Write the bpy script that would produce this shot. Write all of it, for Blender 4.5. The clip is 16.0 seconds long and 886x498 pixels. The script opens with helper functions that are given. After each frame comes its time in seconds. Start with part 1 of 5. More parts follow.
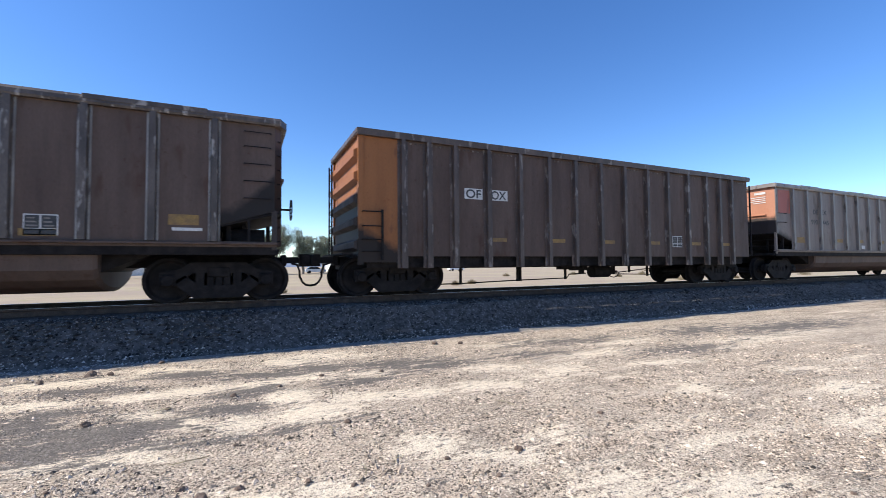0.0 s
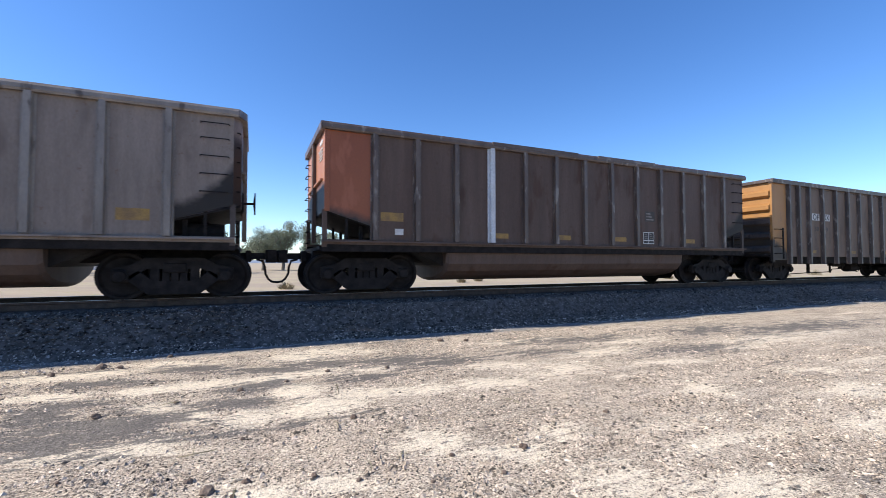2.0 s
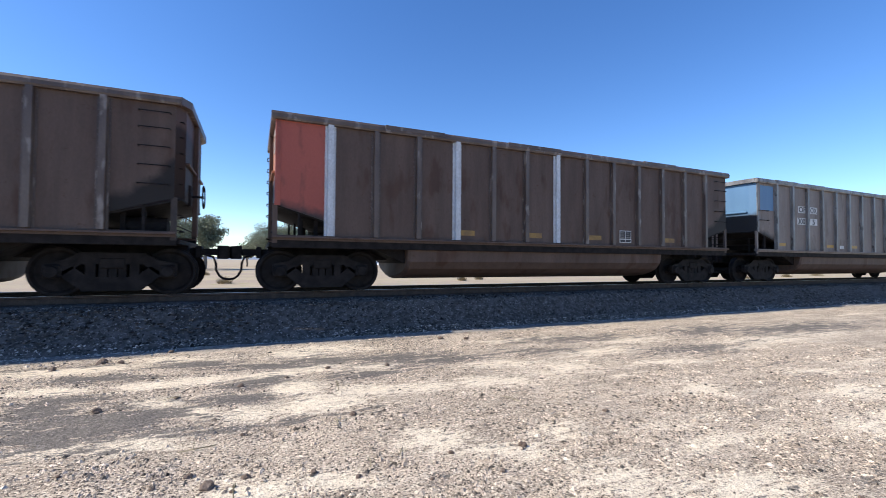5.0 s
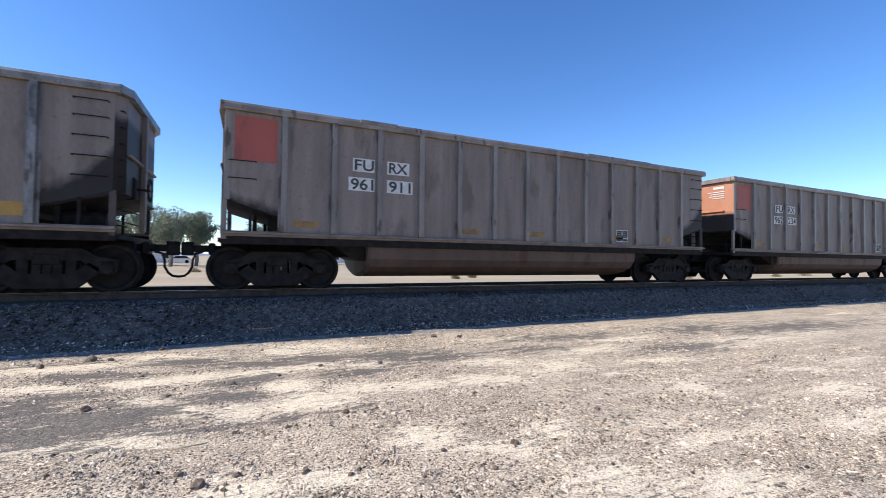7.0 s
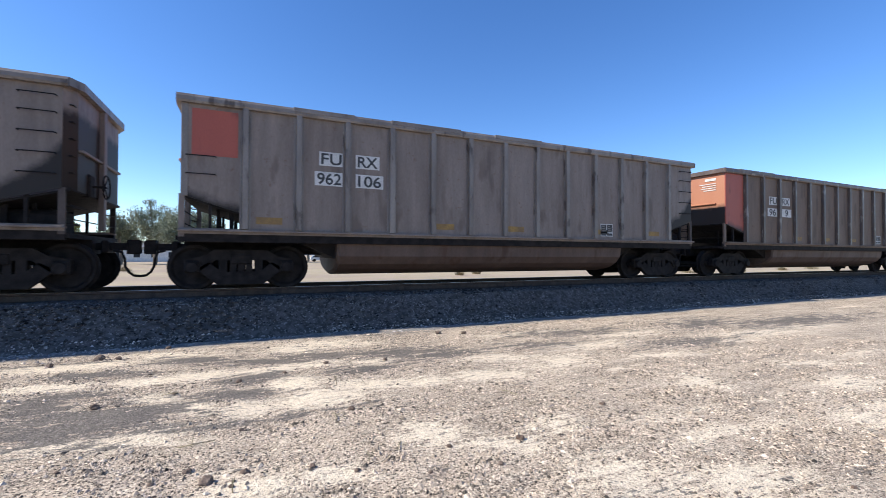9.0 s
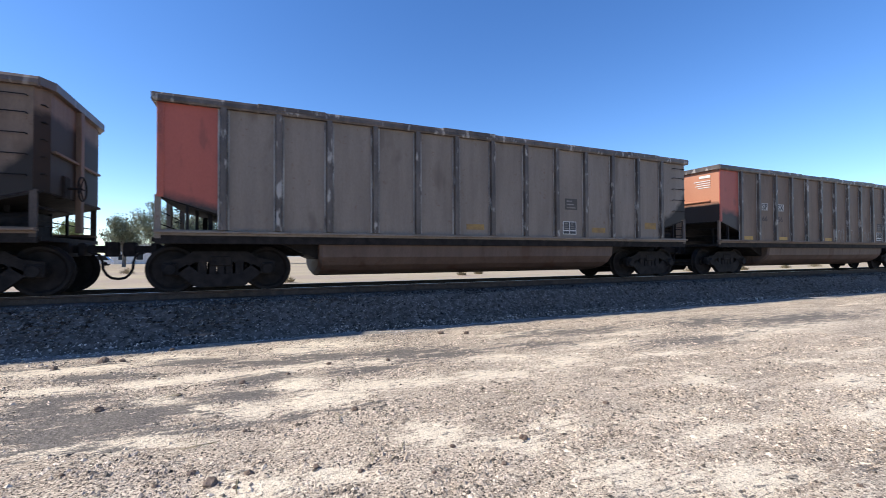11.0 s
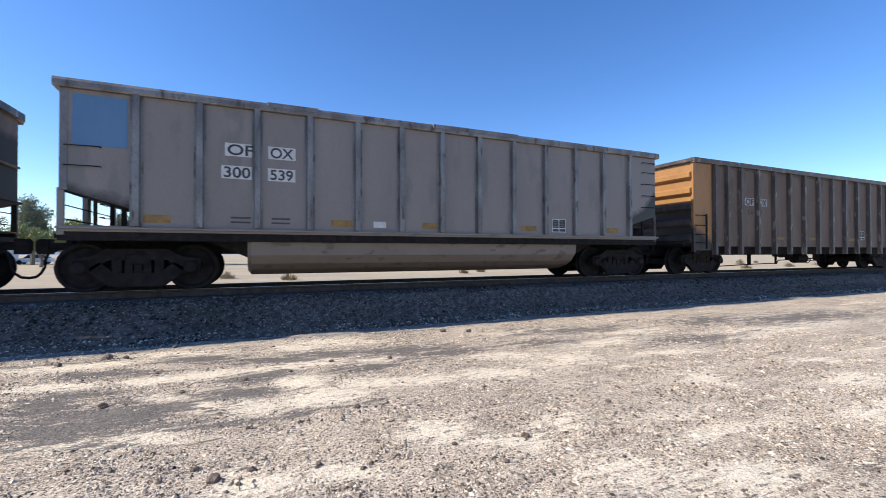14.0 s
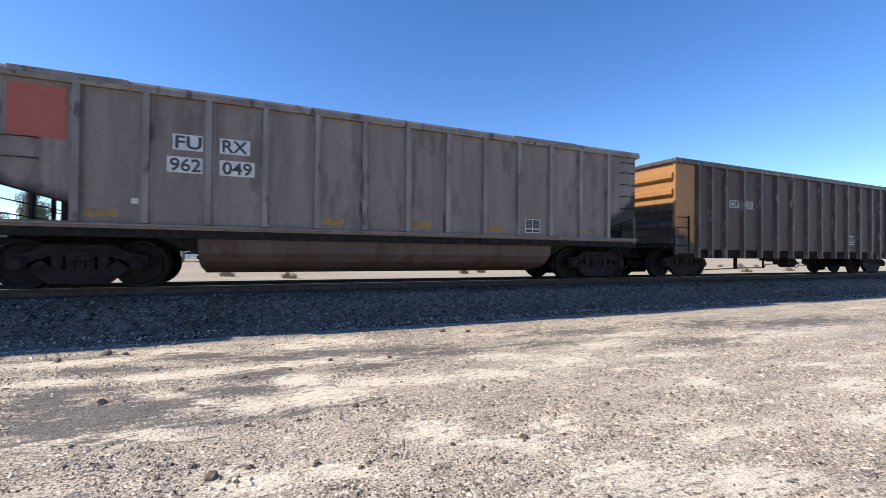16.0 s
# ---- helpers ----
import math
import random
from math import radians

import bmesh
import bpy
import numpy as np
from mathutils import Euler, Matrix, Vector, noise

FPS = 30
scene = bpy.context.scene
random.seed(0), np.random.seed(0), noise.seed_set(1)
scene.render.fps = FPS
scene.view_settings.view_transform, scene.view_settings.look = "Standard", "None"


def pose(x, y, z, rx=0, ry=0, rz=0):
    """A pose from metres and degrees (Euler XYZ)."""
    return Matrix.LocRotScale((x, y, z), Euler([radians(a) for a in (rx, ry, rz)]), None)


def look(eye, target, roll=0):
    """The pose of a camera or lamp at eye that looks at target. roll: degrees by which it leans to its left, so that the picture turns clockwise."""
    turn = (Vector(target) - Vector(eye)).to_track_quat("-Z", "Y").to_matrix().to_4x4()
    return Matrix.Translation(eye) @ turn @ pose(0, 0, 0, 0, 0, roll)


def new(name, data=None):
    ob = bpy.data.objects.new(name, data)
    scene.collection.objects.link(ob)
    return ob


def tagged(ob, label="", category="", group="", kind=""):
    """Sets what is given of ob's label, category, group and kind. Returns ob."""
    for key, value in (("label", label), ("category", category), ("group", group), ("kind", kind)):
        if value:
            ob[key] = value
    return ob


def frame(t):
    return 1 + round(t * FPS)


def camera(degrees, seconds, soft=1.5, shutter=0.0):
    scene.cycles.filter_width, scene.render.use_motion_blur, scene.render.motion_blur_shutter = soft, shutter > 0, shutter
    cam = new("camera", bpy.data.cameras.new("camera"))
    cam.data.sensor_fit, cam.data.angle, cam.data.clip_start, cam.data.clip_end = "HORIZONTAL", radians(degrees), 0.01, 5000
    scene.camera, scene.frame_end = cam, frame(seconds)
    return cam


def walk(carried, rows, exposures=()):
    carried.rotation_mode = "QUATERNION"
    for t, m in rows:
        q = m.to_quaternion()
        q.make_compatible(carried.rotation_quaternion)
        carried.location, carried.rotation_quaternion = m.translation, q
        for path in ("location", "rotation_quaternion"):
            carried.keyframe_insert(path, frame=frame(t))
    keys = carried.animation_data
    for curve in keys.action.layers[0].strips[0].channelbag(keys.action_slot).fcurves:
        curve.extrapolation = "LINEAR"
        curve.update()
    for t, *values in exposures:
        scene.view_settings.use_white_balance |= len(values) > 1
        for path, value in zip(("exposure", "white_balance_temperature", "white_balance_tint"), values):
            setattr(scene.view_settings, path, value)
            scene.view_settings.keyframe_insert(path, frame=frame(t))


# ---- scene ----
cam = camera(92.42, 16.0, soft=0.8, shutter=0.05)
EYE = (0.0, 0.0, 1.566)


def held(yaw, pitch, roll):
    """The hand-held camera's pose: degrees to the left of +y, up, and leaning to its left."""
    a, b = radians(yaw), radians(pitch)
    ahead = Vector((-math.sin(a) * math.cos(b), math.cos(a) * math.cos(b), math.sin(b)))
    return look(EYE, Vector(EYE) + 10 * ahead, roll)


SHOT = [(0, -24.863, 2.238, -0.519), (0.5, -24.658, 2.046, -0.453), (1, -24.488, 1.951, -0.323), (1.5, -24.268, 1.874, -0.227), (2, -23.998, 1.866, -0.058), (2.5, -23.706, 1.852, 0.069), (3, -23.487, 1.856, 0.167), (3.5, -23.391, 1.801, 0.198), (4, -23.448, 1.680, 0.218), (6.5, -24.635, 1.477, 0.737), (7, -24.750, 1.341, 0.716), (7.5, -24.769, 1.164, 0.594), (8, -24.648, 0.979, 0.361), (8.5, -24.449, 0.909, 0.247), (9, -24.235, 0.879, 0.181), (11.5, -23.989, 0.919, -0.320), (12, -24.008, 0.938, -0.372), (12.5, -23.997, 0.901, -0.322), (13, -23.935, 0.822, -0.273), (13.5, -23.781, 0.684, -0.199), (14, -23.673, 0.631, -0.138), (14.5, -23.646, 0.559, -0.013), (15, -23.686, 0.513, 0.177), (15.5, -23.709, 0.517, 0.406), (16, -23.621, 0.651, 0.540)]
walk(cam, [(t, held(a, b, c)) for t, a, b, c in SHOT])

# ---- light ----
SUN_TO = Vector((-1.14, 0.205, 1.0)).normalized()
ELEV, AZIM = math.asin(SUN_TO.z), math.atan2(SUN_TO.x, SUN_TO.y)
world = bpy.data.worlds.new("world")
scene.world = world
world.use_nodes = True
wn = world.node_tree.nodes
sky = wn.new("ShaderNodeTexSky")
sky.sky_type, sky.sun_disc, sky.sun_elevation, sky.sun_rotation = "NISHITA", False, ELEV, AZIM
sky.air_density, sky.dust_density, sky.ozone_density, sky.altitude = 1.0, 0.5, 2.5, 1500
tint = wn.new("ShaderNodeHueSaturation")
tint.inputs["Hue"].default_value, tint.inputs["Saturation"].default_value = 0.508, 1.24
world.node_tree.links.new(sky.outputs[0], tint.inputs["Color"])
world.node_tree.links.new(tint.outputs[0], wn["Background"].inputs[0])
wn["Background"].inputs[1].default_value = 0.161
sun = new("sun", bpy.data.lights.new("sun", "SUN"))
sun.data.energy, sun.data.angle, sun.data.color = 4.8, radians(0.53), (1.0, 0.935, 0.835)
sun.matrix_world = look(SUN_TO * 100, (0, 0, 0))
scene.view_settings.exposure = 0.5


# ---- materials ----
MATTE = ("black_grimy_steel", "creosoted_timber", "grey_crushed_rock", "rusty_rail_steel")


def coloured(name, a, b, scale=3.0, rough=0.8, metal=0.0, bump=0.3, fine=60.0, stretch=(1, 1, 1), c=None, spread=0.15, depth=0.004, grainy=0.2, wear=0.0, coal=False):
    """A surface of two colours in coarse stains and fine grain, with relief; c: a third colour in rare spots."""
    m = bpy.data.materials.new(name)
    m.use_nodes = True
    n, l = m.node_tree.nodes, m.node_tree.links
    s = n["Principled BSDF"]
    s.inputs["Roughness"].default_value, s.inputs["Metallic"].default_value = rough, metal
    if wear:
        s.inputs["Specular IOR Level"].default_value = 0.25
    if name in MATTE:
        s.inputs["Specular IOR Level"].default_value = 0.12
    tc, info, add, mp = n.new("ShaderNodeTexCoord"), n.new("ShaderNodeObjectInfo"), n.new("ShaderNodeVectorMath"), n.new("ShaderNodeMapping")
    mul = n.new("ShaderNodeMath")
    mul.operation, mul.inputs[1].default_value = "MULTIPLY", 37.0
    l.new(info.outputs["Random"], mul.inputs[0])
    l.new(tc.outputs["Object"], add.inputs[0])
    l.new(mul.outputs[0], add.inputs[1])
    l.new(add.outputs[0], mp.inputs[0])
    mp.inputs["Scale"].default_value = stretch
    big, small = n.new("ShaderNodeTexNoise"), n.new("ShaderNodeTexNoise")
    for x, sc, det in ((big, scale, 6), (small, fine, 4)):
        x.inputs["Scale"].default_value, x.inputs["Detail"].default_value = sc, det
        l.new(mp.outputs[0], x.inputs["Vector"])
    ramp = n.new("ShaderNodeMapRange")
    ramp.inputs[1].default_value, ramp.inputs[2].default_value = 0.5 - spread, 0.5 + spread
    l.new(big.outputs[0], ramp.inputs[0])
    mix = n.new("ShaderNodeMix")
    mix.data_type = "RGBA"
    l.new(ramp.outputs[0], mix.inputs[0])
    mix.inputs[6].default_value, mix.inputs[7].default_value = (*a, 1), (*b, 1)
    grain = n.new("ShaderNodeMapRange")
    grain.inputs[1].default_value, grain.inputs[2].default_value, grain.inputs[3].default_value, grain.inputs[4].default_value = 0.3, 0.7, 1 - grainy, 1 + grainy * 0.9
    l.new(small.outputs[0], grain.inputs[0])
    out = n.new("ShaderNodeVectorMath")
    out.operation = "SCALE"
    l.new(mix.outputs[2], out.inputs[0])
    l.new(grain.outputs[0], out.inputs["Scale"])
    last = out.outputs[0]
    if c:
        spot, cut, mix2 = n.new("ShaderNodeTexNoise"), n.new("ShaderNodeMapRange"), n.new("ShaderNodeMix")
        spot.inputs["Scale"].default_value, spot.inputs["Detail"].default_value = scale * 2.3, 8
        l.new(mp.outputs[0], spot.inputs["Vector"])
        cut.inputs[1].default_value, cut.inputs[2].default_value = 0.58, 0.66
        l.new(spot.outputs[0], cut.inputs[0])
        mix2.data_type = "RGBA"
        l.new(cut.outputs[0], mix2.inputs[0])
        l.new(last, mix2.inputs[6])
        mix2.inputs[7].default_value = (*c, 1)
        last = mix2.outputs[2]
    if wear:
        # long run-down streaks and rust freckles
        run, freckle = n.new("ShaderNodeMapping"), n.new("ShaderNodeTexNoise")
        run.inputs["Scale"].default_value = (2.4, 2.4, 0.3)
        l.new(add.outputs[0], run.inputs[0])
        streak, r1, sc1 = n.new("ShaderNodeTexNoise"), n.new("ShaderNodeMapRange"), n.new("ShaderNodeVectorMath")
        streak.inputs["Scale"].default_value, streak.inputs["Detail"].default_value, streak.inputs["Roughness"].default_value = 1.6, 7, 0.65
        l.new(run.outputs[0], streak.inputs["Vector"])
        for i, v in enumerate((0.32, 0.68, 1 - 0.2 * wear, 1 + 0.15 * wear), 1):
            r1.inputs[i].default_value = v
        l.new(streak.outputs[0], r1.inputs[0])
        sc1.operation = "SCALE"
        l.new(last, sc1.inputs[0])
        l.new(r1.outputs[0], sc1.inputs["Scale"])
        freckle.inputs["Scale"].default_value, freckle.inputs["Detail"].default_value, freckle.inputs["Roughness"].default_value = 7, 8, 0.75
        l.new(add.outputs[0], freckle.inputs["Vector"])
        r2, mix3 = n.new("ShaderNodeMapRange"), n.new("ShaderNodeMix")
        for i, v in enumerate((0.6, 0.66, 0.0, 0.6), 1):
            r2.inputs[i].default_value = v
        l.new(freckle.outputs[0], r2.inputs[0])
        mix3.data_type = "RGBA"
        l.new(r2.outputs[0], mix3.inputs[0])
        l.new(sc1.outputs[0], mix3.inputs[6])
        mix3.inputs[7].default_value = (a[0] * 0.75, a[1] * 0.52, a[2] * 0.42, 1)
        last = mix3.outputs[2]
    if coal:
        # a soft dark film where the sheet carries it: coal dust, on end walls shade too
        film, cloud, fine2 = n.new("ShaderNodeAttribute"), n.new("ShaderNodeTexNoise"), n.new("ShaderNodeMath")
        film.attribute_name = "soot_shade"
        cloud.inputs["Scale"].default_value, cloud.inputs["Detail"].default_value, cloud.inputs["Roughness"].default_value = 3.5, 7, 0.65
        l.new(add.outputs[0], cloud.inputs["Vector"])
        fine2.operation = "MULTIPLY_ADD"
        fine2.inputs[1].default_value, fine2.inputs[2].default_value = 0.9, -0.45
        l.new(cloud.outputs[0], fine2.inputs[0])
        both, cover, mix4 = n.new("ShaderNodeMath"), n.new("ShaderNodeMapRange"), n.new("ShaderNodeMix")
        both.operation = "ADD"
        l.new(film.outputs["Fac"], both.inputs[0])
        l.new(fine2.outputs[0], both.inputs[1])
        for i, v in enumerate((0.22, 0.85, 0.0, 0.97), 1):
            cover.inputs[i].default_value = v
        l.new(both.outputs[0], cover.inputs[0])
        mix4.data_type = "RGBA"
        l.new(cover.outputs[0], mix4.inputs[0])
        l.new(last, mix4.inputs[6])
        mix4.inputs[7].default_value = (0.018, 0.015, 0.014, 1)
        last = mix4.outputs[2]
    l.new(last, s.inputs["Base Color"])
    if bump:
        bp = n.new("ShaderNodeBump")
        bp.inputs["Strength"].default_value, bp.inputs["Distance"].default_value = bump, depth
        l.new(small.outputs[0], bp.inputs["Height"])
        l.new(bp.outputs[0], s.inputs["Normal"])
    return m


STREAK = (1.0, 1.0, 0.35)
GREY = coloured("weathered_aluminium", (0.178, 0.141, 0.121), (0.23, 0.188, 0.164), 1.0, 0.55, 0.0, 0.1, 40, STREAK, (0.15, 0.117, 0.099), 0.25, grainy=0.09, wear=1.0, coal=True)
PALE = coloured("pale_aluminium", (0.192, 0.162, 0.142), (0.24, 0.207, 0.184), 1.0, 0.5, 0.0, 0.06, 40, STREAK, (0.175, 0.157, 0.14), 0.3, grainy=0.05, coal=True)
BROWN = coloured("brown_dusted_paint", (0.086, 0.056, 0.045), (0.114, 0.079, 0.064), 1.0, 0.62, 0.0, 0.1, 40, STREAK, (0.078, 0.044, 0.032), 0.25, grainy=0.09, wear=1.0, coal=True)
UMBER = coloured("grey_brown_dusted_paint", (0.137, 0.093, 0.068), (0.175, 0.125, 0.095), 1.0, 0.62, 0.0, 0.1, 40, STREAK, (0.118, 0.08, 0.058), 0.25, grainy=0.09, wear=1.0, coal=True)
DUN = coloured("dun_dusted_aluminium", (0.172, 0.138, 0.113), (0.218, 0.179, 0.15), 1.0, 0.6, 0.0, 0.1, 40, STREAK, (0.15, 0.118, 0.095), 0.25, grainy=0.08, wear=0.8, coal=True)
SILVER = coloured("scuffed_bright_aluminium", (0.145, 0.118, 0.102), (0.235, 0.203, 0.18), 2.2, 0.45, 0.05, 0.1, 40, STREAK, (0.075, 0.056, 0.046), 0.16, grainy=0.1)
RED = coloured("red_brown_paint", (0.3, 0.064, 0.042), (0.37, 0.086, 0.056), 1.5, 0.55, 0.0, 0.06, 50, STREAK, (0.23, 0.056, 0.038), 0.3, grainy=0.07, coal=True)
ORANGE = coloured("orange_paint", (0.21, 0.056, 0.02), (0.28, 0.082, 0.03), 1.5, 0.5, 0.0, 0.06, 50, STREAK, (0.3, 0.09, 0.04), 0.3, grainy=0.07, coal=True)
# orange paint of the end sheets with the sunlight on them mixed in
PEACH = coloured("sunlit_orange_paint", (0.36, 0.148, 0.083), (0.43, 0.195, 0.115), 1.5, 0.55, 0, 0.06, 50, STREAK, (0.38, 0.15, 0.08), 0.3, grainy=0.07, coal=True)
YELLOW = coloured("ochre_yellow_paint", (0.3, 0.142, 0.042), (0.37, 0.18, 0.054), 1.5, 0.55, 0.0, 0.06, 50, STREAK, (0.27, 0.135, 0.055), 0.3, grainy=0.07, coal=True)
RUSTY = coloured("rust_orange_paint", (0.25, 0.095, 0.034), (0.31, 0.125, 0.045), 1.5, 0.55, 0.0, 0.06, 50, STREAK, (0.2, 0.08, 0.035), 0.3, grainy=0.07, wear=0.6, coal=True)
BLUE = coloured("faded_blue_paint", (0.075, 0.165, 0.29), (0.09, 0.19, 0.32), 2.0, 0.5, 0.0, 0.05, 50, STREAK, grainy=0.04, coal=True)
BRASS = coloured("yellow_reflective_patch", (0.43, 0.235, 0.03), (0.33, 0.185, 0.04), 5, 0.5, 0, 0.1, 60)
DULL = coloured("dusty_yellow_patch", (0.3, 0.18, 0.05), (0.19, 0.115, 0.05), 5, 0.7, 0, 0.1, 60)
WHITE = coloured("white_stencil_paint", (0.6, 0.585, 0.56), (0.48, 0.465, 0.44), 6, 0.6, 0, 0.1, 60)
BLACK = coloured("black_stencil_paint", (0.025, 0.025, 0.028), (0.05, 0.05, 0.05), 6, 0.6, 0, 0.1, 60)
DUSTY = coloured("dusty_white_stencil_paint", (0.42, 0.4, 0.375), (0.27, 0.245, 0.22), 8, 0.7, 0, 0.1, 60)
GHOST = coloured("faded_stencil_paint", (0.05, 0.042, 0.037), (0.07, 0.06, 0.052), 6, 0.7, 0, 0.1, 60)
CHALK = coloured("chalky_spray_paint", (0.24, 0.215, 0.19), (0.15, 0.13, 0.112), 6, 0.8, 0, 0.1, 60)
TAN = coloured("dusty_tan_metal", (0.17, 0.132, 0.102), (0.215, 0.172, 0.138), 1.2, 0.6, 0, 0.1, 40, (1, 1, 2), (0.12, 0.09, 0.07), 0.25, grainy=0.07)
IRON = coloured("black_grimy_steel", (0.011, 0.0098, 0.0102), (0.025, 0.0212, 0.0205), 6, 0.75, 0.0, 0.4, 50)
# coal black plus end-face shade in one colour; also rear posts and stencil ink
DARKENED = coloured("dark_paint_soot_and_shade", (0.035, 0.026, 0.023), (0.075, 0.056, 0.048), 2, 0.75, 0, 0.15, 50, STREAK, (0.025, 0.02, 0.018))
GONRIB = coloured("dark_rubbed_brown_steel", (0.048, 0.032, 0.026), (0.095, 0.066, 0.054), 3, 0.5, 0.0, 0.2, 50, STREAK, (0.19, 0.155, 0.135), 0.14)
RIBBED = coloured("scuffed_bare_metal", (0.13, 0.12, 0.115), (0.22, 0.21, 0.205), 3, 0.45, 0.3, 0.2, 50, STREAK, (0.075, 0.06, 0.053), 0.12)
FLANGE = coloured("rubbed_bright_flange", (0.12, 0.1, 0.088), (0.34, 0.315, 0.29), 2.6, 0.45, 0.1, 0.1, 50, STREAK, (0.07, 0.055, 0.047), 0.14, grainy=0.1)
DARKRIB = coloured("scuffed_brown_metal", (0.045, 0.033, 0.028), (0.1, 0.077, 0.065), 3.5, 0.5, 0.0, 0.2, 50, STREAK, (0.3, 0.27, 0.245), 0.12)
BROWNRIB = coloured("rubbed_brown_metal", (0.07, 0.046, 0.037), (0.12, 0.088, 0.072), 2.5, 0.45, 0.0, 0.1, 50, STREAK, (0.2, 0.165, 0.145), 0.15, grainy=0.1)
WHITERIB = coloured("white_painted_metal", (0.55, 0.57, 0.6), (0.45, 0.46, 0.48), 5, 0.5, 0.0, 0.2, 50, STREAK)
TREAD = coloured("polished_tread_steel", (0.35, 0.34, 0.33), (0.28, 0.26, 0.25), 8, 0.3, 0.9, 0.1, 60)
RAILSIDE = coloured("rusty_rail_steel", (0.06, 0.045, 0.038), (0.1, 0.07, 0.055), 8, 0.8, 0.1, 0.3, 60)
TIEWOOD = coloured("creosoted_timber", (0.03, 0.026, 0.023), (0.058, 0.05, 0.044), 4, 0.9, 0, 0.5, 40, (1, 6, 6))
STONE = coloured("grey_crushed_rock", (0.06, 0.054, 0.05), (0.112, 0.104, 0.098), 9, 0.9, 0, 0.4, 90, (1, 1, 1), (0.24, 0.225, 0.21), 0.1)
TOE = coloured("pale_grey_crushed_rock", (0.25, 0.225, 0.205), (0.52, 0.475, 0.43), 9, 0.9, 0, 0.4, 90)
PEBBLE = coloured("tan_and_grey_pebbles", (0.25, 0.197, 0.147), (0.5, 0.407, 0.31), 7, 0.9, 0, 0.4, 90, (1, 1, 1), (0.2, 0.175, 0.155), 0.12)
ROCK = coloured("brown_field_stone", (0.115, 0.077, 0.055), (0.19, 0.138, 0.105), 9, 0.9, 0, 0.6, 60, depth=0.01)
BARK = coloured("grey_bark", (0.14, 0.115, 0.095), (0.22, 0.19, 0.16), 5, 0.9, 0, 0.6, 40)
LEAF = coloured("dusty_green_leaves", (0.15, 0.17, 0.11), (0.23, 0.25, 0.165), 0.8, 0.7, 0, 0, 8)
LEAF2 = coloured("yellow_green_leaves", (0.2, 0.23, 0.085), (0.27, 0.29, 0.12), 0.8, 0.7, 0, 0, 8)
DRYLEAF = coloured("dry_grey_green_twigs", (0.24, 0.2, 0.125), (0.34, 0.285, 0.18), 3, 0.9, 0, 0, 20)
PLASTER = coloured("white_siding", (0.72, 0.72, 0.7), (0.6, 0.6, 0.58), 2, 0.7, 0, 0.1, 30)
ROOFING = coloured("grey_roof_sheet", (0.22, 0.22, 0.23), (0.3, 0.3, 0.31), 2, 0.6, 0, 0.1, 30)
CARWHITE = coloured("white_car_paint", (0.75, 0.76, 0.78), (0.7, 0.7, 0.72), 2, 0.25, 0, 0, 30)
GLASSY = coloured("dark_window_glass", (0.02, 0.025, 0.03), (0.03, 0.035, 0.04), 2, 0.08, 0, 0, 30)
# the blue haze of distance is put into the hills' base colour
HILL = coloured("hazy_blue_hillside", (0.16, 0.2, 0.27), (0.2, 0.24, 0.31), 0.004, 1.0, 0, 0, 0.03)


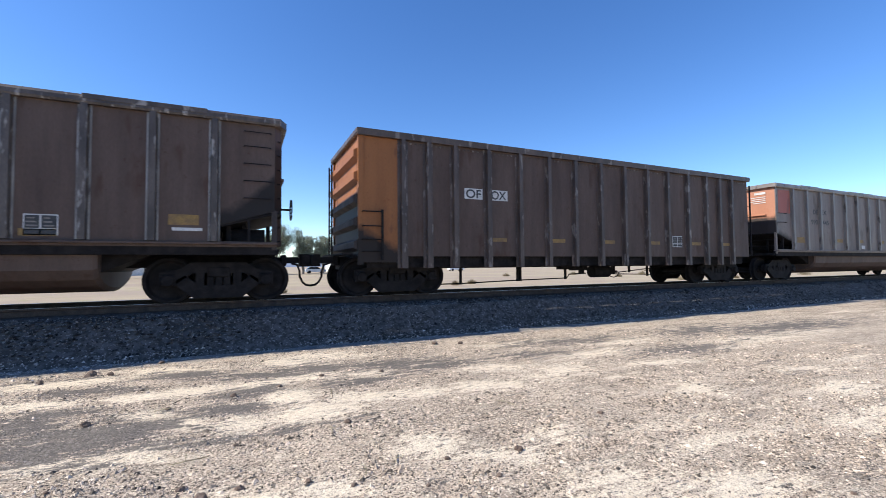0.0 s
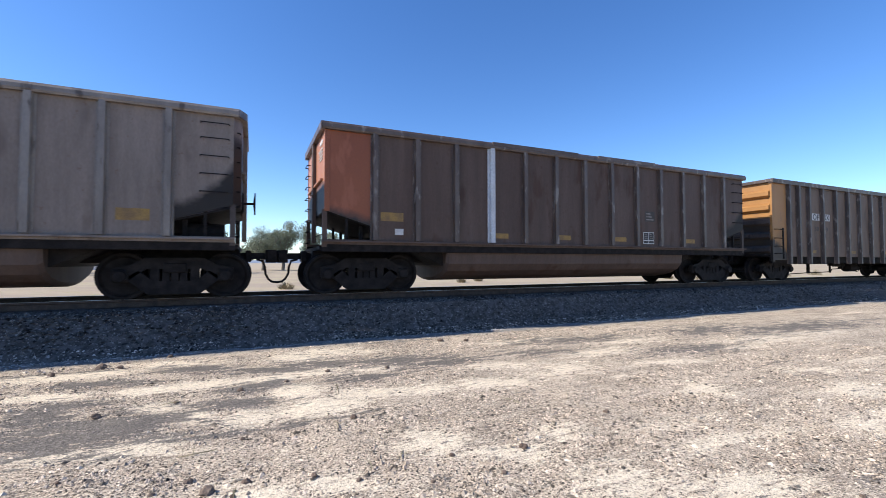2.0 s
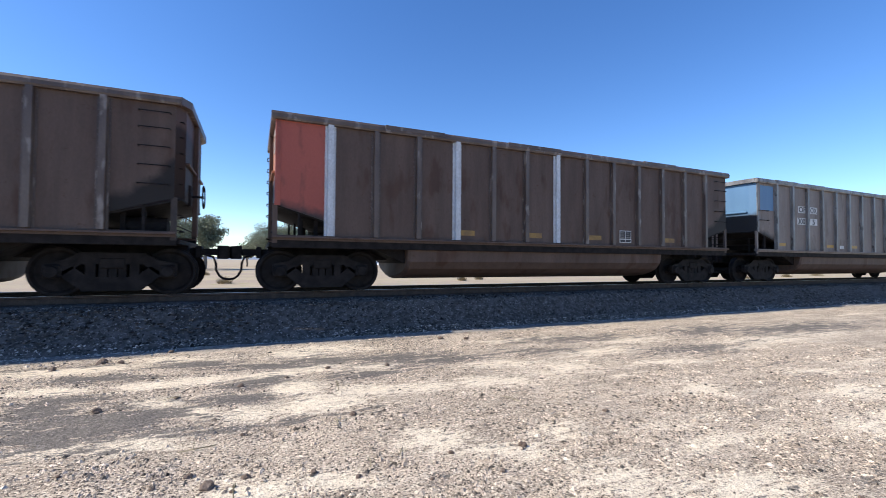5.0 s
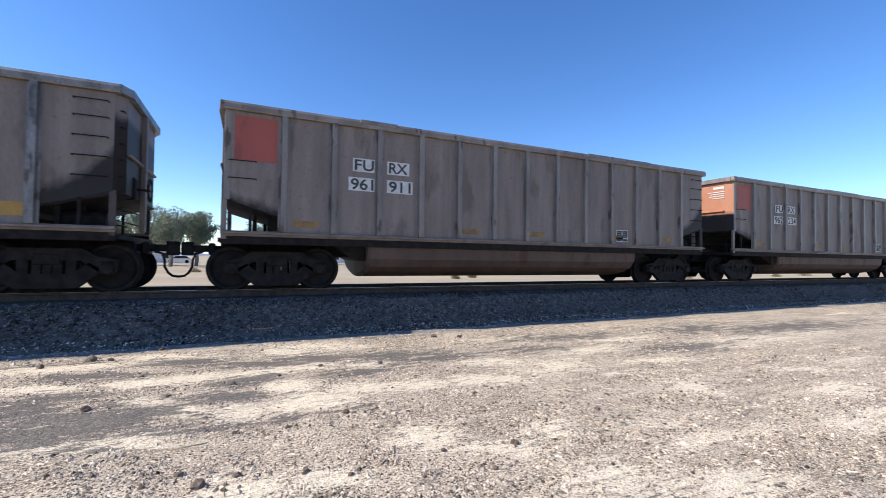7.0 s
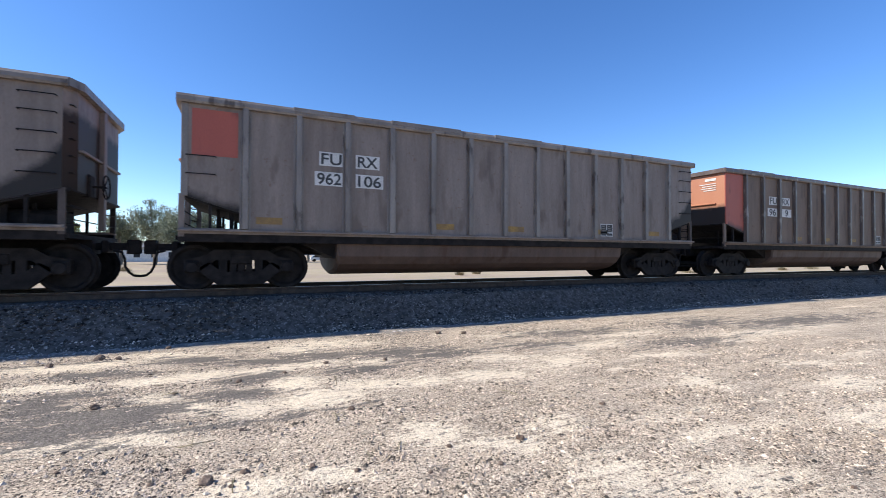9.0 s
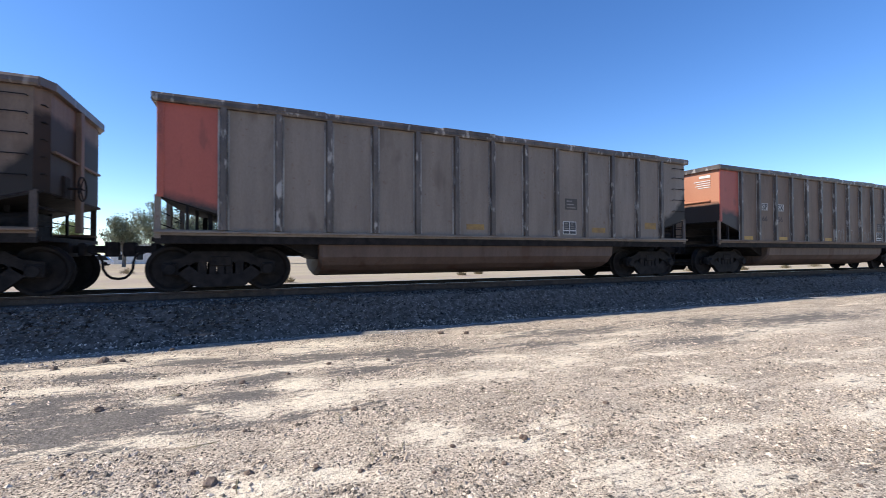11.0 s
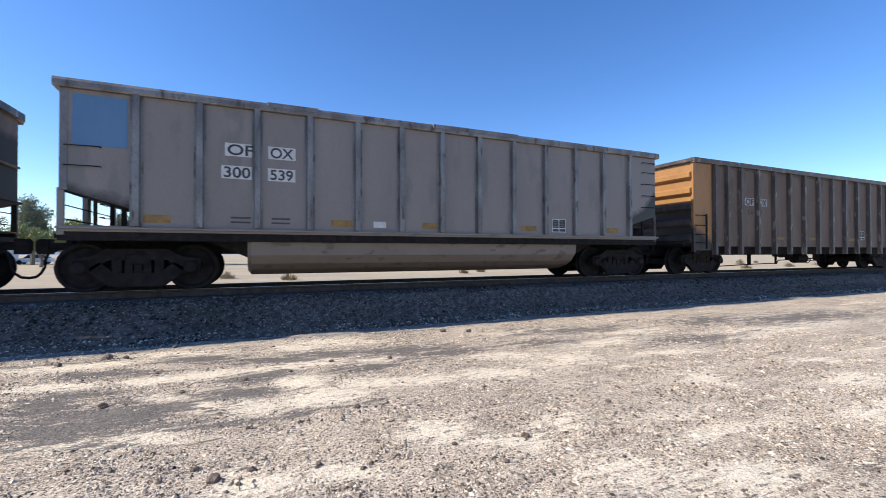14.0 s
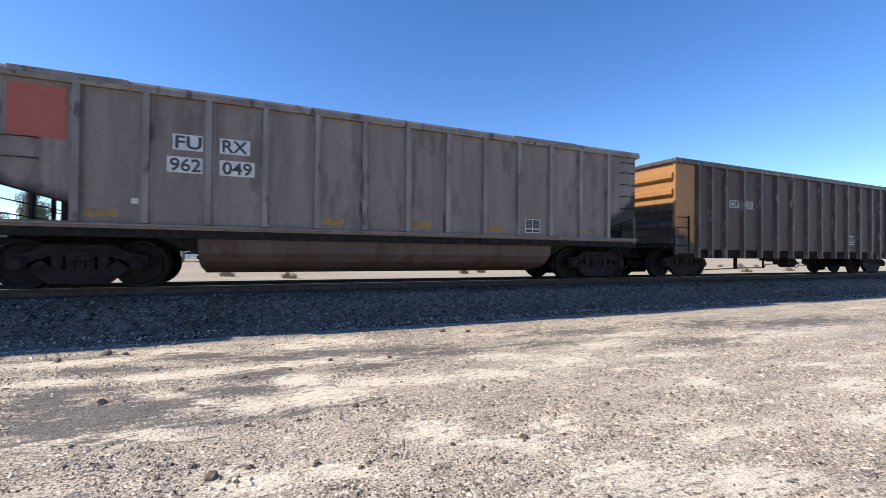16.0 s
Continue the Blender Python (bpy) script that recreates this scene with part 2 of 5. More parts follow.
def ground_material():
    """Pale dust and gravel with dark patches drawn out along the track; dry grass beyond the rails."""
    m = bpy.data.materials.new("gravel_and_dust")
    m.use_nodes = True
    n, l = m.node_tree.nodes, m.node_tree.links
    s = n["Principled BSDF"]
    s.inputs["Roughness"].default_value = 0.95
    s.inputs["Specular IOR Level"].default_value = 0.25
    tc = n.new("ShaderNodeTexCoord")

    def noise_of(scale, detail, stretch=(1, 1, 1), turn=0.0, rough=0.6):
        mp, t = n.new("ShaderNodeMapping"), n.new("ShaderNodeTexNoise")
        mp.inputs["Scale"].default_value = stretch
        mp.inputs["Rotation"].default_value = (0, 0, turn)
        l.new(tc.outputs["Object"], mp.inputs[0])
        l.new(mp.outputs[0], t.inputs["Vector"])
        t.inputs["Scale"].default_value, t.inputs["Detail"].default_value, t.inputs["Roughness"].default_value = scale, detail, rough
        return t.outputs[0]

    def step(x, lo, hi, a=0.0, b=1.0):
        r = n.new("ShaderNodeMapRange")
        for i, v in enumerate((lo, hi, a, b), 1):
            r.inputs[i].default_value = v
        l.new(x, r.inputs[0])
        return r.outputs[0]

    def blend(f, a, b):
        x = n.new("ShaderNodeMix")
        x.data_type = "RGBA"
        l.new(f, x.inputs[0])
        for i, v in ((6, a), (7, b)):
            if isinstance(v, tuple):
                x.inputs[i].default_value = (*v, 1)
            else:
                l.new(v, x.inputs[i])
        return x.outputs[2]

    def maths(op, a, b):
        x = n.new("ShaderNodeMath")
        x.operation = op
        x.use_clamp = op == "MULTIPLY"
        for i, v in enumerate((a, b)):
            if isinstance(v, float):
                x.inputs[i].default_value = v
            else:
                l.new(v, x.inputs[i])
        return x.outputs[0]

    sep = n.new("ShaderNodeSeparateXYZ")
    l.new(tc.outputs["Object"], sep.inputs[0])
    mask = {}
    for key in ("sand", "oil"):
        at = n.new("ShaderNodeAttribute")
        at.attribute_name = key
        mask[key] = maths("ADD", maths("ADD", at.outputs["Fac"], step(noise_of(5.5, 11, (0.4, 1.3, 1), 0, 0.76), 0.3, 0.7, -1.05, 1.05)), step(noise_of(48, 5, (0.7, 1.1, 1), 0, 0.7), 0.3, 0.7, -0.35, 0.35))
    gravel = blend(step(noise_of(1.6, 9, (0.4, 1.2, 1), 0, 0.68), 0.42, 0.58), (0.34, 0.268, 0.2), (0.56, 0.45, 0.34))
    gravel = blend(step(noise_of(5.5, 8, (0.6, 1.2, 1), 0, 0.7), 0.5, 0.62, 0.0, 0.55), gravel, (0.64, 0.54, 0.41))
    gravel = blend(step(noise_of(42, 7, (1, 1, 1), 0, 0.72), 0.52, 0.57), gravel, (0.8, 0.685, 0.53))
    # near-black flecks: shade in the crevices between pebbles, painted on
    gravel = blend(step(noise_of(50, 7, (1, 1, 1), 0, 0.72), 0.53, 0.565), gravel, (0.045, 0.034, 0.027))
    sand = blend(step(noise_of(14, 8), 0.35, 0.65), (0.74, 0.625, 0.465), (0.9, 0.775, 0.595))
    sand = blend(step(noise_of(62, 6, (1, 1, 1), 0, 0.7), 0.54, 0.6), sand, (0.36, 0.285, 0.21))
    base = blend(step(mask["sand"], 0.48, 0.66, 0.0, 0.92), gravel, sand)
    dark = blend(step(noise_of(54, 6, (1, 1, 1), 0, 0.7), 0.5, 0.62), (0.098, 0.088, 0.08), (0.27, 0.24, 0.212))
    base = blend(step(mask["oil"], 0.42, 0.62, 0.0, 0.92), base, dark)
    # ballast grit along the toe of the bank, and the dry field behind the rails
    grit = blend(step(noise_of(45, 4), 0.35, 0.65), (0.13, 0.12, 0.11), (0.34, 0.315, 0.285))
    base = blend(maths("MULTIPLY", step(sep.outputs[1], 8.1, 8.35), step(noise_of(3, 5), 0.35, 0.5)), base, grit)
    field = blend(step(noise_of(0.12, 7, (0.5, 1.5, 1)), 0.42, 0.6), (0.36, 0.285, 0.215), (0.42, 0.345, 0.23))
    field = blend(step(noise_of(1.1, 6), 0.56, 0.68), field, (0.33, 0.3, 0.16))
    field = blend(maths("MULTIPLY", step(sep.outputs[1], 21.0, 22.5), step(sep.outputs[1], 15.5, 14.8, 1.0, 0.0)), (0.55, 0.5, 0.44), field)
    base = blend(step(sep.outputs[1], 13.0, 13.6), base, field)
    l.new(base, s.inputs["Base Color"])
    bp = n.new("ShaderNodeBump")
    bp.inputs["Strength"].default_value, bp.inputs["Distance"].default_value = 0.6, 0.02
    l.new(noise_of(46, 6, (1, 1, 1), 0, 0.75), bp.inputs["Height"])
    clods = n.new("ShaderNodeBump")
    clods.inputs["Strength"].default_value, clods.inputs["Distance"].default_value = 0.45, 0.03
    l.new(step(noise_of(15, 5, (1, 1, 1), 0, 0.65), 0.45, 0.7), clods.inputs["Height"])
    l.new(bp.outputs[0], clods.inputs["Normal"])
    l.new(clods.outputs[0], s.inputs["Normal"])
    return m


GROUND = ground_material()


# ---- mesh helpers ----
def part(name, bm, material, parent, label=""):
    me = bpy.data.meshes.new(name)
    bm.to_mesh(me)
    bm.free()
    me.materials.append(material)
    return hang(name, me, parent, label)


def hang(name, me, parent, label="", at=(0, 0, 0)):
    ob = new(name, me)
    ob.parent = parent
    ob.location = at
    if label:
        ob["label"] = label
    return ob


def box(bm, x0, x1, y0, y1, z0, z1, bevel=0.0):
    vs = [bm.verts.new((x, y, z)) for x in (x0, x1) for y in (y0, y1) for z in (z0, z1)]
    fs = [bm.faces.new([vs[i] for i in q]) for q in ((0, 1, 3, 2), (4, 6, 7, 5), (0, 4, 5, 1), (2, 3, 7, 6), (0, 2, 6, 4), (1, 5, 7, 3))]
    if bevel:
        es = {e for f in fs for e in f.edges}
        bmesh.ops.bevel(bm, geom=list(es), offset=bevel, segments=1, affect="EDGES")
    return bm


def prism(bm, pts, y0, y1):
    """A plate of the outline pts (x, z), from y0 to y1."""
    a, b = [bm.verts.new((x, y0, z)) for x, z in pts], [bm.verts.new((x, y1, z)) for x, z in pts]
    bm.faces.new(a), bm.faces.new(b[::-1])
    for i in range(len(pts)):
        j = (i + 1) % len(pts)
        bm.faces.new((a[j], a[i], b[i], b[j]))
    return bm


def extrude_x(bm, pts, x0, x1):
    """A bar of the section pts (y, z), from x0 to x1."""
    a, b = [bm.verts.new((x0, y, z)) for y, z in pts], [bm.verts.new((x1, y, z)) for y, z in pts]
    bm.faces.new(a[::-1]), bm.faces.new(b)
    for i in range(len(pts)):
        j = (i + 1) % len(pts)
        bm.faces.new((a[i], a[j], b[j], b[i]))
    return bm


def tube(bm, path, r, sides=6):
    """A round bar along the points of path."""
    rings = []
    for i, p in enumerate(path):
        p = Vector(p)
        d = (Vector(path[min(i + 1, len(path) - 1)]) - Vector(path[max(i - 1, 0)])).normalized()
        u = d.orthogonal().normalized() if abs(d.z) > 0.9 else d.cross(Vector((0, 0, 1))).normalized()
        w = d.cross(u)
        rings.append([bm.verts.new(p + r * (math.cos(k * math.tau / sides) * u + math.sin(k * math.tau / sides) * w)) for k in range(sides)])
    for a, b in zip(rings, rings[1:]):
        for k in range(sides):
            bm.faces.new((a[k], a[(k + 1) % sides], b[(k + 1) % sides], b[k]))
    bm.faces.new(rings[0][::-1]), bm.faces.new(rings[-1])
    return bm


def lathe_y(bm, profile, sides=28, at=(0, 0, 0)):
    """A body turned about the y axis: profile of (radius, y)."""
    rings = [[bm.verts.new((at[0] + r * math.cos(k * math.tau / sides), at[1] + y, at[2] + r * math.sin(k * math.tau / sides))) for k in range(sides)] for r, y in profile]
    for a, b in zip(rings, rings[1:]):
        for k in range(sides):
            bm.faces.new((a[k], b[k], b[(k + 1) % sides], a[(k + 1) % sides]))
    bm.faces.new(rings[0]), bm.faces.new(rings[-1][::-1])
    return bm


MESHES = {}


def shared(key, material, build):
    """The mesh that build() fills, made once for each key and material."""
    k = (key, material.name)
    if k not in MESHES:
        bm = bmesh.new()
        build(bm)
        bmesh.ops.recalc_face_normals(bm, faces=bm.faces)
        me = bpy.data.meshes.new(key)
        bm.to_mesh(me)
        bm.free()
        me.materials.append(material)
        MESHES[k] = me
    return MESHES[k]


TEXTS = {}


def lettering(text, size, material):
    """Flat letters with a little thickness, in the plane of x and z, facing -y, from their lower left corner."""
    k = (text, size, material.name)
    if k not in TEXTS:
        cu = bpy.data.curves.new("lettering", "FONT")
        cu.body, cu.size, cu.extrude, cu.offset = text, size, 0.001, size * 0.018
        ob = bpy.data.objects.new("lettering", cu)
        scene.collection.objects.link(ob)
        me = bpy.data.meshes.new_from_object(ob.evaluated_get(bpy.context.evaluated_depsgraph_get()))
        bpy.data.objects.remove(ob)
        me.transform(Matrix.Rotation(math.pi / 2, 4, "X"))
        me.materials.clear()
        me.materials.append(material)
        TEXTS[k] = me
    return TEXTS[k]


# ---- ground ----
RAIL_Z, TRACK_Y, PITCH = 0.853, 10.9, 16.18


# patches of drifted sand and of oily grit: middle, half length, half width, turn in degrees
SAND_BY_TRACK = [(-0.91, 4.4, 0.31, 0.16, -16), (-1.4, 4.48, 0.34, 0.11, -11), (-0.53, 5.05, 0.24, 0.14, -50), (-0.05, 4.81, 0.23, 0.18, -78), (-0.91, 5.48, 0.23, 0.11, -23), (-1.17, 6.31, 0.35, 0.14, -1), (-0.56, 6.26, 0.38, 0.14, -6), (0.1, 6.21, 0.41, 0.15, 0), (0.77, 6.4, 0.39, 0.2, 4), (0.46, 5.5, 0.29, 0.19, -42), (-2.6, 7.52, 0.39, 0.16, -18), (-2.19, 7.53, 0.6, 0.14, -12), (-1.15, 7.7, 0.46, 0.16, -12), (-2.16, 6.4, 0.34, 0.09, -16), (0.7, 4.84, 0.36, 0.21, -18), (1.26, 5.08, 0.4, 0.18, -14), (1.81, 4.99, 0.42, 0.12, -13)]
SAND_AHEAD = [(1.25, 7.68, 0.58, 0.2, -8), (1.7, 6.18, 0.33, 0.14, -11), (0.63, 7.5, 0.35, 0.18, -11), (1.46, 3.45, 0.25, 0.2, -26), (1.16, 3.46, 0.12, 0.09, -30), (2.86, 4.86, 0.54, 0.18, -11), (3.42, 5.63, 0.55, 0.17, -10), (4.26, 5.08, 0.52, 0.31, 10), (5.58, 5.75, 0.81, 0.25, -7), (1.98, 2.98, 0.28, 0.11, -22), (2.54, 3.18, 0.2, 0.15, 9), (-0.01, 3.19, 0.23, 0.1, -30), (0.57, 3.09, 0.16, 0.09, -31)]
SAND_ASIDE = [(5.11, 3.54, 0.3, 0.26, -4), (6.93, 6.36, 0.83, 0.21, -6), (9.44, 5.32, 1.24, 0.29, -6), (11.45, 5.38, 1.09, 0.22, -6), (8.21, 5.02, 0.68, 0.17, -7), (6.01, 4.73, 0.63, 0.13, -10), (3.18, 1.91, 0.48, 0.2, -14), (5.49, 2.11, 0.33, 0.13, 4), (6.83, 2.74, 0.51, 0.2, -8), (2.41, 2.31, 0.27, 0.16, -6), (7.48, 3.52, 0.53, 0.13, -20)]
OIL = [(-1.44, 5.01, 0.58, 0.32, -17), (-0.94, 5.06, 0.23, 0.2, 35), (-1.66, 4.83, 0.27, 0.17, -36), (-1.96, 5.68, 0.33, 0.16, -31), (0.03, 5.9, 0.26, 0.16, -2), (0.33, 6.77, 0.47, 0.14, -12), (-0.73, 7.22, 0.37, 0.15, -13), (0.99, 6.87, 0.51, 0.27, -11), (1.44, 5.78, 0.39, 0.14, 0), (2.18, 6.57, 0.73, 0.28, -9), (2.73, 6.13, 0.59, 0.17, 2), (4.65, 6.14, 0.66, 0.21, -7), (7.31, 5.28, 0.92, 0.29, -4), (5.94, 6.91, 1.07, 0.28, -6), (9.53, 6.6, 1.01, 0.39, 8), (12.2, 5.97, 1.86, 0.44, -3), (-1.88, 6.0, 0.32, 0.08, -16), (-1.81, 6.83, 0.38, 0.11, -15), (-0.2, 5.33, 0.35, 0.12, -16)]
SAND = SAND_BY_TRACK + SAND_AHEAD + SAND_ASIDE


def patches(x, y, blobs, seed, stretch, reach):
    """How far points lie in the given patches or in others like them farther off, 0 to 1."""
    x, y = np.asarray(x, float), np.asarray(y, float)
    m = np.zeros(len(x))
    for cx, cy, a, b, turn in blobs:
        full = 1.25 if cx < 0.9 else 1.12 if cx < 3 else 1.02
        c, s = math.cos(radians(turn)), math.sin(radians(turn))
        u, v = x - cx, y - cy
        r = np.hypot((u * c + v * s) / a, (v * c - u * s) / b)
        m = np.maximum(m, full - 0.45 * r)
    w = np.array([noise.fractal((p * 0.5 * stretch[0], q * 0.9 * stretch[1], seed), 1.0, 2.0, 4) for p, q in zip(x, y)])
    return np.maximum(m, np.clip((w + reach) * 1.6, 0, 1))


def relief(x, y, sandy):
    """The height of the uneven ground at a point."""
    d = math.hypot(x - 4, y - 3)
    z = max(0.0, 1 - d / 40) * (0.03 * noise.noise((x * 0.7, y * 0.9, 0.3)) + 0.016 * noise.noise((x * 2.3, y * 2.6, 5.1)))
    if d < 9 and y < 9:
        z += (1 - 0.7 * sandy) * (0.012 * noise.noise((x * 6, y * 6, 1.1)) + 0.007 * noise.noise((x * 13, y * 13, 3.3)))
    return z


def build_ground():
    xs = sorted({*np.round(np.arange(-6, 9, 0.09), 3), *np.round(np.arange(9, 30, 0.35), 3), *np.round(np.arange(-14, -6, 0.35), 3), *np.round(np.geomspace(30, 3800, 34), 1), *(-np.round(np.geomspace(14, 3800, 34), 1))})
    ys = sorted({*np.round(np.arange(1, 9.0, 0.08), 3), *np.round(np.arange(-2, 1, 0.5), 3), *np.round(np.geomspace(9, 3800, 46), 2), *(-np.round(np.geomspace(2.5, 3800, 24), 2))})
    verts, faces, sand, oil = [], [], [], []
    gx, gy = (g.ravel() for g in np.meshgrid(xs, ys))
    live = np.nonzero((np.hypot(gx - 4, gy - 3) < 60) & (gy < 9))[0]
    sandy, oily = np.zeros(len(gx)), np.zeros(len(gx))
    sandy[live] = patches(gx[live], gy[live], SAND, 1.7, (0.6, 2.0), -0.34)
    oily[live] = patches(gx[live], gy[live], OIL, 6.2, (0.35, 2.4), -0.42)
    for y in ys:
        for x in xs:
            sm, om = float(sandy[len(verts)]), float(oily[len(verts)])
            z = relief(x, y, sm)
            if y > 14:
                z += min(1.0, (y - 14) / 8) * 0.10
            verts.append((x, y, z)), sand.append(sm), oil.append(om)
    w = len(xs)
    for j in range(len(ys) - 1):
        for i in range(w - 1):
            faces.append((j * w + i, j * w + i + 1, (j + 1) * w + i + 1, (j + 1) * w + i))
    me = bpy.data.meshes.new("ground")
    me.from_pydata(verts, [], faces)
    for key, values in (("sand", sand), ("oil", oil)):
        me.attributes.new(key, "FLOAT", "POINT").data.foreach_set("value", values)
    me.materials.append(GROUND)
    me.shade_smooth()
    tagged(new("ground", me), "pale dusty gravel ground with dark oily streaks", "ground", kind="structure")


build_ground()


def build_track():
    track = tagged(new("railway_track"), "single railway track on a grey ballast bank", "railway track", kind="structure")
    bm = bmesh.new()
    prof = [(8.6, -0.06), (8.74, 0.03), (8.98, 0.22), (9.42, 0.63), (9.62, 0.69), (12.2, 0.69), (12.4, 0.63), (13.1, -0.05)]
    xs = [-420, -60] + list(np.arange(-20, 50, 0.5)) + [90, 420]
    rows = []
    for x in xs:
        rows.append([bm.verts.new((x, y + (0.06 * noise.noise((x * 0.6, y, 2)) if 0.0 < z < 0.66 else 0), z + (0.03 * noise.noise((x * 1.1, y * 2, 7)) if z > 0 else 0))) for y, z in prof])
    for a, b in zip(rows, rows[1:]):
        for i in range(len(prof) - 1):
            bm.faces.new((a[i], b[i], b[i + 1], a[i + 1]))
    bed = part("ballast_bed", bm, STONE, track, "grey crushed-rock ballast bank")
    head = [(-0.07, 0), (-0.07, 0.012), (-0.012, 0.03), (-0.012, 0.125), (-0.037, 0.135), (-0.037, 0.165), (-0.03, 0.172)]
    sect = head + [(-y, z) for y, z in head[::-1]]
    for y in (-0.755, 0.755):
        me = shared("rail", RAILSIDE, lambda bm: extrude_x(bm, sect, -420, 420))
        rail = hang("rail", me, track, "", (0, TRACK_Y + y, RAIL_Z - 0.174))
        top = shared("running_surface", TREAD, lambda bm: box(bm, -420, 420, -0.027, 0.027, 0.1715, 0.174))
        hang("running_surface", top, rail, "polished bright rail top")
    return track


TRACK = build_track()


# ---- coal cars ----
def side_pair(name, key, material, build, parent, label=""):
    """The same part on the near and on the far side."""
    me = shared(key, material, build)
    hang(name, me, parent, label)
    b = hang(name, me, parent, label)
    b.scale = (1, -1, 1)


def wheelset(bm):
    pr = [(0.06, -0.95), (0.075, -0.95), (0.075, -0.80), (0.12, -0.80), (0.13, -0.74), (0.36, -0.76), (0.405, -0.815), (0.455, -0.815), (0.462, -0.72), (0.49, -0.705), (0.49, -0.675), (0.40, -0.675), (0.35, -0.70), (0.12, -0.66), (0.085, -0.6)]
    lathe_y(bm, pr + [(r, -y) for r, y in pr[::-1]], 30)


def side_frame(bm):
    """A cast bogie side frame in its openings, at y = -1.0."""
    y0, y1 = -1.06, -0.93
    prism(bm, [(-1.04, 0.62), (-0.72, 0.68), (-0.5, 0.82), (0.5, 0.82), (0.72, 0.68), (1.04, 0.62), (1.04, 0.42), (0.76, 0.38), (0.48, 0.6), (-0.48, 0.6), (-0.76, 0.38), (-1.04, 0.42)], y0, y1)
    prism(bm, [(-0.82, 0.42), (-0.6, 0.56), (-0.36, 0.36), (0.36, 0.36), (0.6, 0.56), (0.82, 0.42), (0.44, 0.1), (-0.44, 0.1)], y0, y1)
    for x in (-0.42, 0.26):
        box(bm, x, x + 0.16, y0 + 0.01, y1, 0.2, 0.7, 0.012)
    for x in (-0.89, 0.89):
        box(bm, x - 0.14, x + 0.14, y0 - 0.03, y1, 0.34, 0.6, 0.03)
        lathe_y(bm, [(0.1, y0 - 0.08), (0.12, y0 - 0.05), (0.12, y0)], 12, (x, 0, 0.46))
    for x in (-0.15, 0.0, 0.15):
        lathe_y(bm, [(0.07, y0 + 0.02), (0.07, y1)], 8, (x, 0, 0.4))
        box(bm, x - 0.06, x + 0.06, y0 + 0.02, y1, 0.27, 0.6)
    box(bm, -0.2, 0.2, y0 - 0.02, y1 + 0.3, 0.52, 0.72, 0.02)


def bolster(bm):
    box(bm, -0.2, 0.2, -0.95, 0.95, 0.5, 0.76, 0.03)
    box(bm, -0.95, -0.72, -0.6, 0.6, 0.3, 0.38, 0.02)
    box(bm, 0.72, 0.95, -0.6, 0.6, 0.3, 0.38, 0.02)


WHEELS = []


def add_bogie(car, x):
    bogie = hang("bogie", shared("bogie", IRON, bolster), car, "grimy black three-piece bogie", (x, 0, 0))
    side_pair("side_frame", "side_frame", IRON, side_frame, bogie)
    for dx in (-0.89, 0.89):
        w = hang("wheelset", shared("wheelset", IRON, wheelset), bogie, "worn steel wheels on an axle", (dx, 0, 0.457))
        for f in w.data.polygons:
            f.use_smooth = False
        WHEELS.append((w, dx))


def add_coupler(car, x, s):
    def build(bm):
        box(bm, -0.75, 0.0, -0.07, 0.07, 0.80, 0.95, 0.015)
        prism(bm, [(0.0, 0.72), (0.16, 0.72), (0.2, 0.8), (0.2, 0.98), (0.14, 1.02), (0.0, 1.02)], -0.16, 0.1)
        box(bm, 0.02, 0.26, -0.19, -0.09, 0.72, 1.02, 0.03)
        box(bm, -0.42, -0.3, -0.22, 0.22, 0.74, 1.0, 0.02)
    c = hang("coupler", shared("coupler", IRON, build), car, "black knuckle coupler", (x, 0, 0))
    c.rotation_euler = (0, 0, 0 if s > 0 else math.pi)

    def loop(bm):
        tube(bm, [(-0.2, -0.25, 0.8), (-0.06, -0.25, 0.76), (-0.01, -0.25, 0.62), (0.0, -0.25, 0.47), (0.06, -0.24, 0.35), (0.14, -0.22, 0.28), (0.25, -0.2, 0.262)], 0.026, 8)
    h = hang("air_hose", shared("air_hose", IRON, loop), car, "looped black rubber air hose", (x, 0, 0))
    h.scale = (s, 1, 1)


def rung(bm, w, out=0.075, r=0.011):
    tube(bm, [(0, 0, 0), (0, -out, 0), (w, -out, 0), (w, 0, 0)], r, 5)


def brake_wheel(bm):
    ring = [(0.0, 0.23 * math.cos(a), 0.23 * math.sin(a)) for a in np.linspace(0, math.tau, 19)]
    tube(bm, ring, 0.016, 6)
    for a in np.linspace(0, math.tau, 6)[:-1]:
        tube(bm, [(-0.03, 0, 0), (0, 0.23 * math.cos(a), 0.23 * math.sin(a))], 0.011, 5)
    tube(bm, [(-0.3, 0, 0), (0.0, 0, 0)], 0.025, 6)


def plate(car, x0, x1, z0, z1, material, y, name="marking_panel", label=""):
    me = shared(f"{name}_{x1 - x0:.2f}_{z1 - z0:.2f}", material, lambda bm: box(bm, 0, x1 - x0, -0.004, 0.0, 0, z1 - z0))
    return hang(name, me, car, label, (x0, y, z0))


